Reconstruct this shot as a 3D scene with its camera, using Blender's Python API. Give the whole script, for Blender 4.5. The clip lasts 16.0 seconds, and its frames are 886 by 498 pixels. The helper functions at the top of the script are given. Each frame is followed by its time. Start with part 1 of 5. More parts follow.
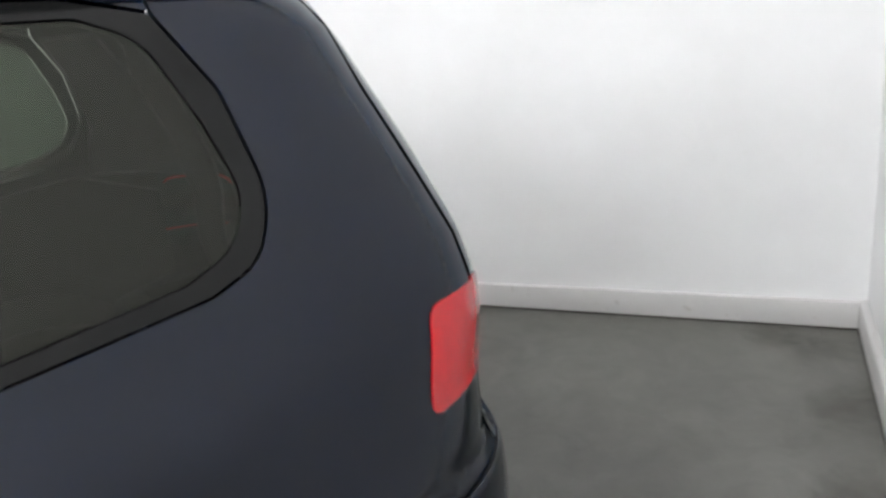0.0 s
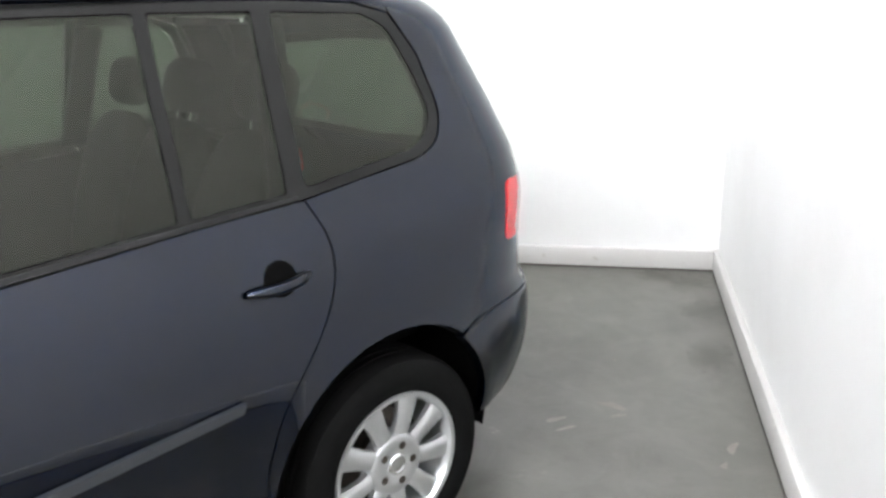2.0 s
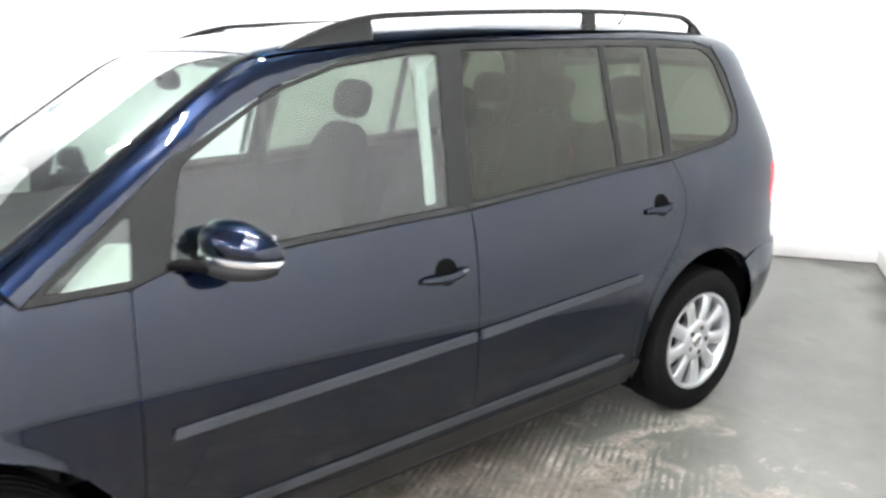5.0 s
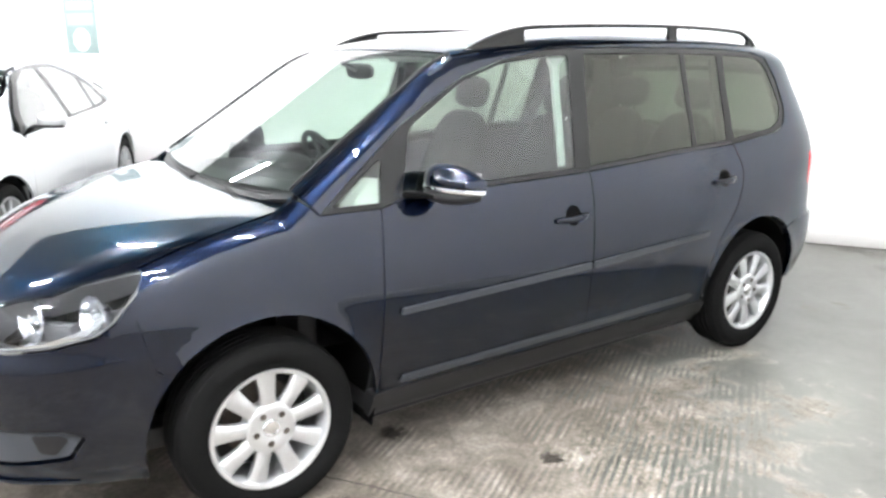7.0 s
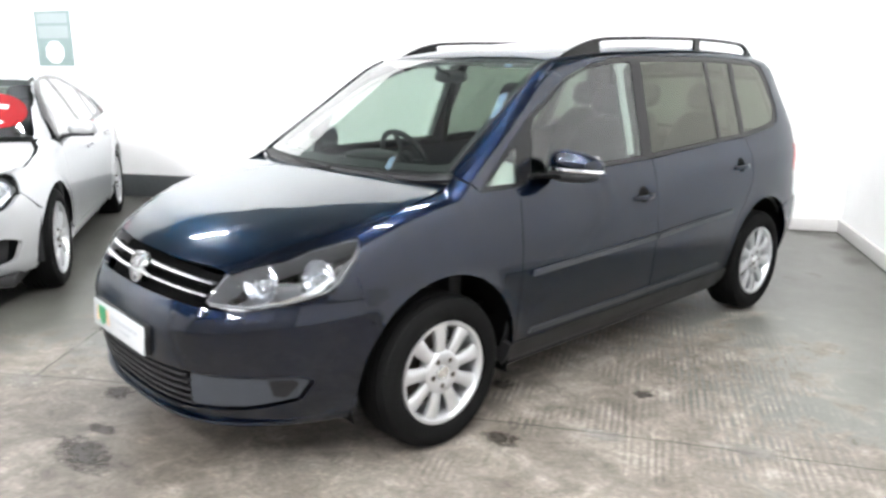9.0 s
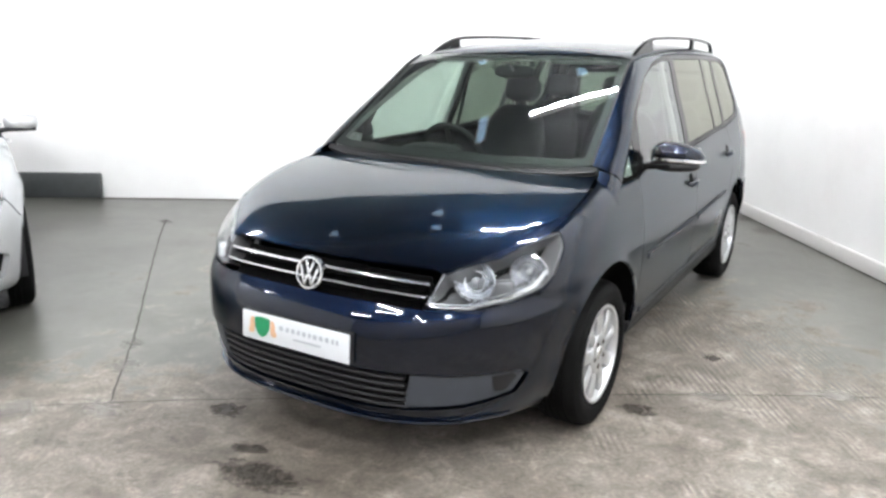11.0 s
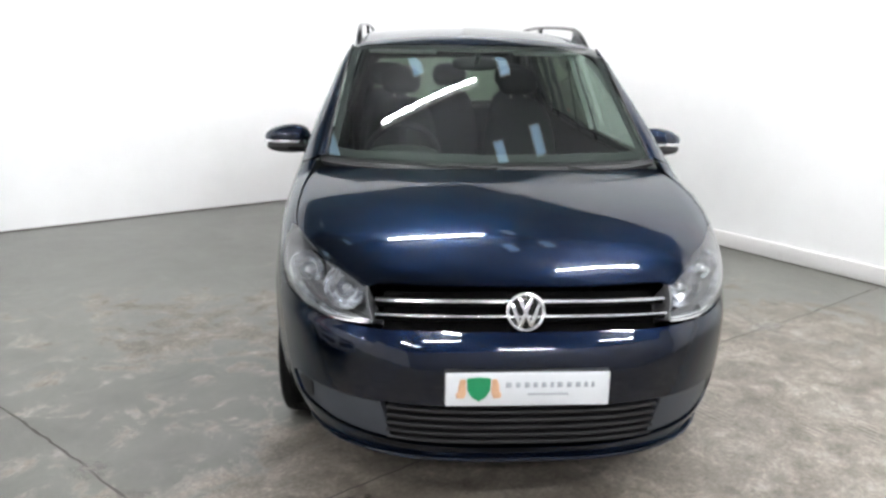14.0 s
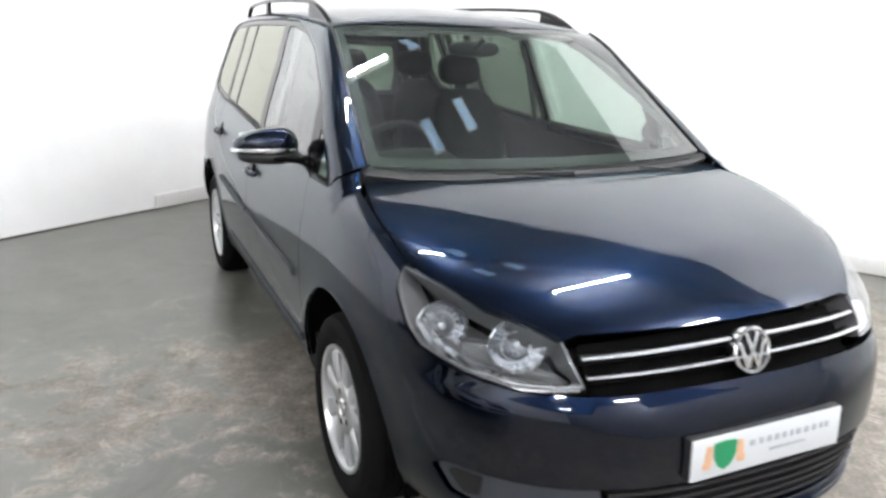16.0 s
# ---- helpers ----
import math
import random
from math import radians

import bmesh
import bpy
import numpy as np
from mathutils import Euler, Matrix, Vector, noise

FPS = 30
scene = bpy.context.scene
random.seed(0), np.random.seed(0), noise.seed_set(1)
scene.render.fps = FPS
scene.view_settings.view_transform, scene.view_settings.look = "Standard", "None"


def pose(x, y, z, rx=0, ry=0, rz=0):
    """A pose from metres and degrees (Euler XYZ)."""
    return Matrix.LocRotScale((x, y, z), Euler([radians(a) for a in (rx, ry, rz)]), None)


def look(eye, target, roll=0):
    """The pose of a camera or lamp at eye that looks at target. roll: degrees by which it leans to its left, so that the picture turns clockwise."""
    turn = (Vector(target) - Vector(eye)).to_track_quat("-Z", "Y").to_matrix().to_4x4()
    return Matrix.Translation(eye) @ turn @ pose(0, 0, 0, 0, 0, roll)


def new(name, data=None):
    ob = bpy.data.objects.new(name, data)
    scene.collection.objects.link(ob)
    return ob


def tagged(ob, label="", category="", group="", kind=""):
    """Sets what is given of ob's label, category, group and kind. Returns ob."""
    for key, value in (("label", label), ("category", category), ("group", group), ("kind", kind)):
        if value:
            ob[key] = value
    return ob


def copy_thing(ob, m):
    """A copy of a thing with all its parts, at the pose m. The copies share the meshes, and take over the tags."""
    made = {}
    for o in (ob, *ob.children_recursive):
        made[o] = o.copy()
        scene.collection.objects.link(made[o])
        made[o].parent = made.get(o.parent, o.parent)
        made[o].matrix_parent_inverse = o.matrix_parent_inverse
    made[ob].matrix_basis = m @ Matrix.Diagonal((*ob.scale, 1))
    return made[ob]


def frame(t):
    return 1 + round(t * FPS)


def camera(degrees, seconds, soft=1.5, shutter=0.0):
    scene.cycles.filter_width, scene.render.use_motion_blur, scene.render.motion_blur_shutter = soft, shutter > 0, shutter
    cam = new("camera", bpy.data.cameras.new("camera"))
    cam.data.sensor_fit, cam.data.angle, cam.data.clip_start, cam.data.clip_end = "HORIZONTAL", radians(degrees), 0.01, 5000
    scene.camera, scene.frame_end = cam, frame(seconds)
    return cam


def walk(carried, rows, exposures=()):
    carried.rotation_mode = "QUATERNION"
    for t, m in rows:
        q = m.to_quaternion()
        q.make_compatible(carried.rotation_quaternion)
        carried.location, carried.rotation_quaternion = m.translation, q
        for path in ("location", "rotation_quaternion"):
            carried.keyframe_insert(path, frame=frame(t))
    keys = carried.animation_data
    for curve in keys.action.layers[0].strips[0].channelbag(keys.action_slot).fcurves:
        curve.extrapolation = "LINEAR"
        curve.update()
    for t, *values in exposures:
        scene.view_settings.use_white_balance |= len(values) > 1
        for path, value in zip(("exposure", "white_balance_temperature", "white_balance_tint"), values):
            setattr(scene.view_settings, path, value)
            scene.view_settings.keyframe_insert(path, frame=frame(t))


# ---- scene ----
from mathutils.geometry import delaunay_2d_cdt

cam = camera(61.12, 16.0, soft=2.7, shutter=0.5)
PATH = [
    (0, (1.766, 1.298, 1.492), (0.167, 2.312, 0.847), -6.95),
    (0.5, (1.942, 1.104, 1.485), (0.408, 2.217, 0.847), -4.79),
    (1, (2.003, 0.840, 1.472), (0.512, 1.998, 0.810), -4.03),
    (1.5, (2.124, 0.513, 1.501), (0.704, 1.763, 0.853), -4.11),
    (2, (2.292, 0.226, 1.507), (0.891, 1.521, 0.904), -2.77),
    (2.5, (2.344, -0.042, 1.539), (0.950, 1.270, 0.960), -1.53),
    (3, (2.358, -0.292, 1.541), (1.022, 1.094, 0.998), -1.58),
    (3.5, (2.479, -0.512, 1.527), (1.128, 0.866, 1.004), -0.95),
    (4, (2.577, -0.717, 1.541), (1.169, 0.595, 0.994), -0.03),
    (4.5, (2.560, -1.008, 1.554), (1.075, 0.208, 0.990), 0.16),
    (5, (2.626, -1.282, 1.559), (1.067, -0.146, 1.027), -1.07),
    (7.5, (3.156, -2.392, 1.531), (1.568, -1.284, 1.029), 0.20),
    (8, (3.216, -2.649, 1.540), (1.691, -1.458, 1.032), 0.22),
    (8.5, (3.139, -2.988, 1.517), (1.705, -1.676, 1.043), 0.58),
    (9, (2.919, -3.230, 1.493), (1.486, -1.916, 1.026), 0.04),
    (11.5, (1.472, -4.377, 1.550), (0.654, -2.620, 1.055), 1.00),
    (12, (1.102, -4.430, 1.559), (0.445, -2.605, 1.070), 0.42),
    (12.5, (0.721, -4.527, 1.559), (0.227, -2.660, 1.041), 0.30),
    (13, (0.330, -4.559, 1.566), (0.052, -2.651, 1.037), 1.93),
    (13.5, (-0.031, -4.451, 1.570), (-0.133, -2.521, 1.054), 1.00),
    (14, (-0.425, -4.414, 1.565), (-0.290, -2.492, 1.030), 1.10),
    (14.5, (-0.747, -4.239, 1.552), (-0.375, -2.359, 0.982), 1.12),
    (15, (-1.018, -4.030, 1.564), (-0.508, -2.182, 0.994), 1.41),
    (15.5, (-1.339, -3.813, 1.544), (-0.656, -2.014, 0.998), 1.24),
    (16, (-1.512, -3.501, 1.508), (-0.703, -1.756, 0.960), 1.68),
]
walk(cam, [(t, look(eye, target, roll)) for t, eye, target, roll in PATH],
     [(0, -0.72), (1, -0.26), (1.5, -0.1), (2.5, 0.0), (3.5, 0.03), (4.2, 0.13), (5, 0.55), (7.5, 0.48), (9, 0.11), (11.5, -0.2), (12.5, -0.32), (14.5, -0.36), (16, -0.16)])

# ---- light ----
WALL_TURN = radians(32.2)          # the back wall against the parked car's cross axis
CORNER = Vector((0.365, 4.165, 0))
ALONG = Vector((math.cos(WALL_TURN), math.sin(WALL_TURN), 0))     # along the back wall, to the corner
OUT = Vector((math.sin(WALL_TURN), -math.cos(WALL_TURN), 0))      # away from the back wall, into the room
CEILING = 4.25
ROOM_LONG, ROOM_DEEP = 13.0, 11.5


def room(u, v, z=0.0):
    """A place u metres from the corner along the back wall and v metres out from it."""
    return CORNER - ALONG * u + OUT * v + Vector((0, 0, z))


world = bpy.data.worlds.new("world")
scene.world = world
world.use_nodes = True
world.node_tree.nodes["Background"].inputs[0].default_value = (0.5, 0.55, 0.6, 1)
world.node_tree.nodes["Background"].inputs[1].default_value = 0.02

TUBE_POWER = 1150.0
PANEL_POWER = 2.2
TUBE_TURN = 17.0
TUBES = [(-0.27, 0.12), (1.55, -1.05), (2.5, -3.1), (-5.2, -1.6), (3.0, -5.4), (-0.9, -5.6), (-4.6, -4.1), (4.6, -3.4), (-8.6, -6.2), (-6.2, -6.6), (-2.6, -7.9), (1.2, -8.0)]


# ---- materials ----
def material(name):
    m = bpy.data.materials.new(name)
    m.use_nodes = True
    return m, m.node_tree.nodes, m.node_tree.links, m.node_tree.nodes["Principled BSDF"]


def node(nodes, kind, **values):
    n = nodes.new(kind)
    for key, value in values.items():
        n.inputs[key.replace("_", " ")].default_value = value
    return n


def ramp(nodes, stops):
    n = nodes.new("ShaderNodeValToRGB")
    while len(n.color_ramp.elements) < len(stops):
        n.color_ramp.elements.new(0.5)
    for e, (p, c) in zip(n.color_ramp.elements, stops):
        e.position = p
        e.color = (*c, 1) if len(c) == 3 else c
    return n


def plain(name, colour, rough=0.5, metal=0.0, coat=0.0, spec=0.5, scale=60.0, bump=0.0, spread=0.25):
    """A surface of one colour with fine variation of tone, roughness and relief."""
    m, nodes, links, b = material(name)
    b.inputs["Metallic"].default_value = metal
    b.inputs["Coat Weight"].default_value = coat
    b.inputs["Coat Roughness"].default_value = 0.04
    b.inputs["Specular IOR Level"].default_value = spec
    co = nodes.new("ShaderNodeTexCoord")
    n1 = node(nodes, "ShaderNodeTexNoise", Scale=scale, Detail=6.0)
    n2 = node(nodes, "ShaderNodeTexNoise", Scale=scale * 0.07, Detail=4.0)
    links.new(co.outputs["Object"], n1.inputs["Vector"])
    links.new(co.outputs["Object"], n2.inputs["Vector"])
    add = nodes.new("ShaderNodeMath")
    add.operation = "MULTIPLY_ADD"
    links.new(n1.outputs["Fac"], add.inputs[0])
    add.inputs[1].default_value = 0.5
    half = nodes.new("ShaderNodeMath")
    half.operation = "MULTIPLY"
    half.inputs[1].default_value = 0.5
    links.new(n2.outputs["Fac"], half.inputs[0])
    links.new(half.outputs[0], add.inputs[2])
    lo = tuple(c * (1 - spread) for c in colour)
    hi = tuple(min(1, c * (1 + spread)) for c in colour)
    r = ramp(nodes, [(0.25, lo), (0.75, hi)])
    links.new(add.outputs[0], r.inputs[0])
    links.new(r.outputs[0], b.inputs["Base Color"])
    rr = ramp(nodes, [(0.2, (rough * 0.85,) * 3), (0.8, (min(1, rough * 1.15),) * 3)])
    links.new(add.outputs[0], rr.inputs[0])
    links.new(rr.outputs[0], b.inputs["Roughness"])
    if bump:
        bp = node(nodes, "ShaderNodeBump", Strength=bump, Distance=0.002)
        links.new(n1.outputs["Fac"], bp.inputs["Height"])
        links.new(bp.outputs[0], b.inputs["Normal"])
    return m


def car_paint(name, colour, metal=0.35, rough=0.32):
    m, nodes, links, b = material(name)
    co = nodes.new("ShaderNodeTexCoord")
    fl = node(nodes, "ShaderNodeTexVoronoi", Scale=900.0)
    du = node(nodes, "ShaderNodeTexNoise", Scale=2.2, Detail=5.0)
    links.new(co.outputs["Object"], fl.inputs["Vector"])
    links.new(co.outputs["Object"], du.inputs["Vector"])
    r = ramp(nodes, [(0.0, tuple(c * 0.7 for c in colour)), (1.0, tuple(c * 1.35 for c in colour))])
    links.new(fl.outputs["Color"], r.inputs[0])
    links.new(r.outputs[0], b.inputs["Base Color"])
    b.inputs["Metallic"].default_value = metal
    b.inputs["Roughness"].default_value = rough
    b.inputs["Specular IOR Level"].default_value = 0.0
    b.inputs["Specular Tint"].default_value = (0.45, 0.52, 0.55, 1)
    b.inputs["Coat Weight"].default_value = 1.0
    b.inputs["Coat IOR"].default_value = 1.5
    cr = ramp(nodes, [(0.35, (0.012,) * 3), (0.75, (0.04,) * 3)])
    links.new(du.outputs["Fac"], cr.inputs[0])
    links.new(cr.outputs[0], b.inputs["Coat Roughness"])
    return m


def pane(name, tint, base=0.075, shine=(1, 1, 1)):
    """A thin pane: tinted see-through, with a reflection that grows towards grazing view."""
    m, nodes, links, b = material(name)
    nodes.remove(b)
    tr = node(nodes, "ShaderNodeBsdfTransparent", Color=(*tint, 1))
    gl = node(nodes, "ShaderNodeBsdfGlossy", Color=(*shine, 1), Roughness=0.012)
    lw = node(nodes, "ShaderNodeLayerWeight", Blend=0.5)
    power = nodes.new("ShaderNodeMath")
    power.operation = "POWER"
    power.inputs[1].default_value = 3.5
    links.new(lw.outputs["Facing"], power.inputs[0])
    full = nodes.new("ShaderNodeMath")
    full.operation = "MULTIPLY_ADD"
    full.inputs[1].default_value, full.inputs[2].default_value = 1 - base, base
    links.new(power.outputs[0], full.inputs[0])
    mix = nodes.new("ShaderNodeMixShader")
    links.new(full.outputs[0], mix.inputs[0])
    links.new(tr.outputs[0], mix.inputs[1])
    links.new(gl.outputs[0], mix.inputs[2])
    links.new(mix.outputs[0], nodes["Material Output"].inputs["Surface"])
    return m


def glow(name, colour, strength):
    m, nodes, links, b = material(name)
    b.inputs["Base Color"].default_value = (*colour, 1)
    b.inputs["Emission Color"].default_value = (*colour, 1)
    b.inputs["Emission Strength"].default_value = strength
    return m


def soft_stain(name, colour, rough=0.6, strength=0.9):
    """A stain that fades out raggedly towards its outline."""
    m, nodes, links, b = material(name)
    b.inputs["Base Color"].default_value = (*colour, 1)
    b.inputs["Roughness"].default_value = rough
    co = nodes.new("ShaderNodeTexCoord")
    mid = nodes.new("ShaderNodeVectorMath")
    mid.operation = "MULTIPLY_ADD"
    mid.inputs[1].default_value, mid.inputs[2].default_value = (2, 2, 0), (-1, -1, 0)
    links.new(co.outputs["Generated"], mid.inputs[0])
    far = nodes.new("ShaderNodeVectorMath")
    far.operation = "LENGTH"
    links.new(mid.outputs[0], far.inputs[0])
    n1 = node(nodes, "ShaderNodeTexNoise", Scale=22.0, Detail=7.0, Roughness=0.7)
    links.new(co.outputs["Object"], n1.inputs["Vector"])
    def step(op, a, c, clamp=False):
        n = nodes.new("ShaderNodeMath")
        n.operation, n.use_clamp = op, clamp
        for k, v in enumerate((a, c)):
            if isinstance(v, (int, float)):
                n.inputs[k].default_value = v
            else:
                links.new(v, n.inputs[k])
        return n.outputs[0]

    inner = step("SUBTRACT", 1.0, far.outputs["Value"], True)
    ragged = step("ADD", inner, step("MULTIPLY", step("SUBTRACT", n1.outputs["Fac"], 0.5), 2.2))
    cut = nodes.new("ShaderNodeMapRange")
    cut.inputs[1].default_value, cut.inputs[2].default_value = 0.22, 0.85
    cut.inputs[3].default_value, cut.inputs[4].default_value = 0.0, strength
    links.new(ragged, cut.inputs[0])
    fade = step("MULTIPLY", cut.outputs[0], step("MULTIPLY", inner, 4.0, True))
    links.new(fade, b.inputs["Alpha"])
    return m


def wall_paint():
    m, nodes, links, b = material("white_wall_paint")
    co = nodes.new("ShaderNodeTexCoord")
    n1 = node(nodes, "ShaderNodeTexNoise", Scale=1.3, Detail=6.0, Roughness=0.6)
    n2 = node(nodes, "ShaderNodeTexNoise", Scale=45.0, Detail=4.0)
    links.new(co.outputs["Object"], n1.inputs["Vector"])
    links.new(co.outputs["Object"], n2.inputs["Vector"])
    r = ramp(nodes, [(0.3, (0.78, 0.775, 0.77)), (0.6, (0.84, 0.838, 0.835))])
    links.new(n1.outputs["Fac"], r.inputs[0])
    links.new(r.outputs[0], b.inputs["Base Color"])
    b.inputs["Roughness"].default_value = 0.55
    bp = node(nodes, "ShaderNodeBump", Strength=0.25, Distance=0.003)
    links.new(n2.outputs["Fac"], bp.inputs["Height"])
    links.new(bp.outputs[0], b.inputs["Normal"])
    return m


def skirting_paint():
    """White gloss with scuffs and chipped brown patches along the edge."""
    m, nodes, links, b = material("scuffed_white_skirting")
    co = nodes.new("ShaderNodeTexCoord")
    n1 = node(nodes, "ShaderNodeTexNoise", Scale=7.0, Detail=8.0, Roughness=0.65)
    n2 = node(nodes, "ShaderNodeTexNoise", Scale=26.0, Detail=6.0)
    for n in (n1, n2):
        links.new(co.outputs["Object"], n.inputs["Vector"])
    mul = nodes.new("ShaderNodeMath")
    mul.operation = "MULTIPLY"
    links.new(n1.outputs["Fac"], mul.inputs[0])
    links.new(n2.outputs["Fac"], mul.inputs[1])
    r = ramp(nodes, [(0.33, (0.64, 0.625, 0.61)), (0.42, (0.54, 0.515, 0.49)), (0.48, (0.36, 0.30, 0.25))])
    links.new(mul.outputs[0], r.inputs[0])
    links.new(r.outputs[0], b.inputs["Base Color"])
    b.inputs["Roughness"].default_value = 0.45
    bp = node(nodes, "ShaderNodeBump", Strength=0.3, Distance=0.003)
    links.new(n2.outputs["Fac"], bp.inputs["Height"])
    links.new(bp.outputs[0], b.inputs["Normal"])
    return m


def floor_concrete():
    """Grey-green floor paint, worn through to pale, combed concrete where cars are driven, with tyre dirt, oil and the
    parked car's shade painted in.
    """
    m, nodes, links, b = material("worn_painted_concrete")
    geo = nodes.new("ShaderNodeNewGeometry")
    turn = nodes.new("ShaderNodeMapping")
    turn.inputs["Rotation"].default_value = (0, 0, -WALL_TURN)
    links.new(geo.outputs["Position"], turn.inputs["Vector"])
    P = turn.outputs[0]

    def math_node(op, a, c, clamp=False):
        n = nodes.new("ShaderNodeMath")
        n.operation = op
        n.use_clamp = clamp
        for i, v in enumerate((a, c)):
            if isinstance(v, (int, float)):
                n.inputs[i].default_value = v
            else:
                links.new(v, n.inputs[i])
        return n.outputs[0]

    def noise_node(scale, detail=6.0, rough=0.6, dist=0.0, vec=None):
        n = node(nodes, "ShaderNodeTexNoise", Scale=scale, Detail=detail, Roughness=rough, Distortion=dist)
        links.new(P if vec is None else vec, n.inputs["Vector"])
        return n.outputs["Fac"]

    sep = nodes.new("ShaderNodeSeparateXYZ")
    links.new(P, sep.inputs[0])
    # worn area: where traffic passes in front of and beside the car
    X, Y = sep.outputs[0], sep.outputs[1]
    ahead = math_node("MULTIPLY", math_node("MAXIMUM", math_node("SUBTRACT", -0.75, Y), 0.0), 2.2)
    left = math_node("MULTIPLY", math_node("ADD", math_node("SUBTRACT", X, WORN[0]), ahead), 0.75)
    right = math_node("MULTIPLY", math_node("SUBTRACT", WORN[1], math_node("ADD", X, math_node("MULTIPLY", Y, 0.16))), 1.5)
    back = math_node("MULTIPLY", math_node("SUBTRACT", math_node("ADD", math_node("MULTIPLY", X, WORN[3]), WORN[2]), Y), 0.8)
    edge = math_node("MINIMUM", math_node("MINIMUM", left, right), back)
    edge = math_node("MAXIMUM", math_node("MINIMUM", edge, 1.35), -1.6)
    big = noise_node(0.9, 7.0, 0.62, 0.6)
    mid = noise_node(4.6, 8.0, 0.7, 0.8)
    fine = noise_node(55.0, 6.0, 0.7)
    grit = noise_node(240.0, 3.0, 0.6)
    blot = noise_node(2.6, 9.0, 0.72, 0.9)
    wear = math_node("ADD", math_node("ADD", math_node("MULTIPLY", edge, 0.62), 0.20), math_node("MULTIPLY", math_node("MINIMUM", ahead, 1.5), 0.3))
    for n, k in ((big, 2.3), (blot, 2.6), (mid, 2.7)):
        wear = math_node("ADD", wear, math_node("MULTIPLY", math_node("SUBTRACT", n, 0.5), k))
    # combed ridges, running out from the back wall, broken up by noise
    stretch = nodes.new("ShaderNodeMapping")
    stretch.inputs["Scale"].default_value = (1.0, 0.12, 1.0)
    links.new(P, stretch.inputs["Vector"])
    wob = noise_node(6.0, 4.0, 0.6, 0.0, stretch.outputs[0])
    ph = math_node("ADD", math_node("MULTIPLY", sep.outputs[0], 2 * math.pi / 0.032), math_node("MULTIPLY", wob, 13.0))
    comb = math_node("ADD", math_node("MULTIPLY", math_node("SINE", ph, 0), 0.5), 0.5)
    patch = noise_node(1.9, 5.0, 0.65, 0.5)
    place = nodes.new("ShaderNodeMapRange")
    links.new(X, place.inputs[0])
    place.inputs[1].default_value, place.inputs[2].default_value = -1.3, 0.5
    place.inputs[3].default_value, place.inputs[4].default_value = -0.16, 0.085
    near = nodes.new("ShaderNodeMapRange")
    links.new(Y, near.inputs[0])
    near.inputs[1].default_value, near.inputs[2].default_value = -2.3, -1.5
    near.inputs[3].default_value, near.inputs[4].default_value = -0.13, 0.0
    comb_on = nodes.new("ShaderNodeMapRange")
    links.new(math_node("ADD", math_node("ADD", patch, near.outputs[0]), place.outputs[0]), comb_on.inputs[0])
    comb_on.inputs[1].default_value, comb_on.inputs[2].default_value = 0.515, 0.60
    streak = noise_node(30.0, 5.0, 0.7, 0.0, stretch.outputs[0])
    inside = nodes.new("ShaderNodeMapRange")
    links.new(edge, inside.inputs[0])
    inside.inputs[1].default_value, inside.inputs[2].default_value = -0.35, 0.35
    force = math_node("MULTIPLY", inside.outputs[0], comb_on.outputs[0])
    broken = math_node("MULTIPLY", math_node("SUBTRACT", noise_node(5.5, 6.0, 0.65, 0.4), 0.40), 6.0, True)
    force = math_node("MULTIPLY", force, broken)
    ridge = math_node("MULTIPLY", math_node("MULTIPLY", comb, force), math_node("ADD", math_node("MULTIPLY", streak, 2.7), -0.65, True))
    groove = math_node("MULTIPLY", math_node("SUBTRACT", ridge, math_node("MULTIPLY", force, 0.30)), 2.4)
    wear_r = math_node("ADD", wear, groove)
    w = nodes.new("ShaderNodeMapRange")
    links.new(wear_r, w.inputs[0])
    w.inputs[1].default_value, w.inputs[2].default_value = 0.20, 0.58
    # colours
    tone = math_node("ADD", math_node("MULTIPLY", big, 0.6), math_node("MULTIPLY", mid, 0.4))
    paint = ramp(nodes, [(0.34, FLOOR_PAINT[0]), (0.6, FLOOR_PAINT[1])])
    links.new(tone, paint.inputs[0])
    bare_t = math_node("ADD", math_node("MULTIPLY", mid, 0.55), math_node("MULTIPLY", fine, 0.45))
    bare = ramp(nodes, [(0.28, FLOOR_BARE[0]), (0.5, FLOOR_BARE[1]), (0.68, FLOOR_BARE[2])])
    links.new(bare_t, bare.inputs[0])
    mix = nodes.new("ShaderNodeMix")
    mix.data_type = "RGBA"
    links.new(w.outputs[0], mix.inputs[0])
    links.new(paint.outputs[0], mix.inputs[6])
    links.new(bare.outputs[0], mix.inputs[7])
    # tyre dirt; the painted shade by the bumper goes through the same ramp
    dirt = ramp(nodes, [(0.49, (1, 1, 1)), (0.61, (0.76, 0.735, 0.71)), (0.74, (0.50, 0.47, 0.44))])
    smear_shade = math_node("ADD", math_node("MULTIPLY", noise_node(2.3, 8.0, 0.68, 1.5), 0.75), math_node("MULTIPLY", w.outputs[0], 0.25))
    # oil grime and the car's shadow in front of it, both darkened into the colour
    gx, gy = math_node("ADD", X, 1.35), math_node("MULTIPLY", math_node("ADD", Y, 1.85), 1.3)
    grime_shade = math_node("SUBTRACT", 1.0, math_node("SQRT", math_node("ADD", math_node("MULTIPLY", gx, gx), math_node("MULTIPLY", gy, gy)), 0), True)
    smear_shade = math_node("ADD", smear_shade, math_node("MULTIPLY", grime_shade, 0.16))
    links.new(smear_shade, dirt.inputs[0])
    mul = nodes.new("ShaderNodeMix")
    mul.data_type = "RGBA"
    mul.blend_type = "MULTIPLY"
    mul.inputs[0].default_value = 1.0
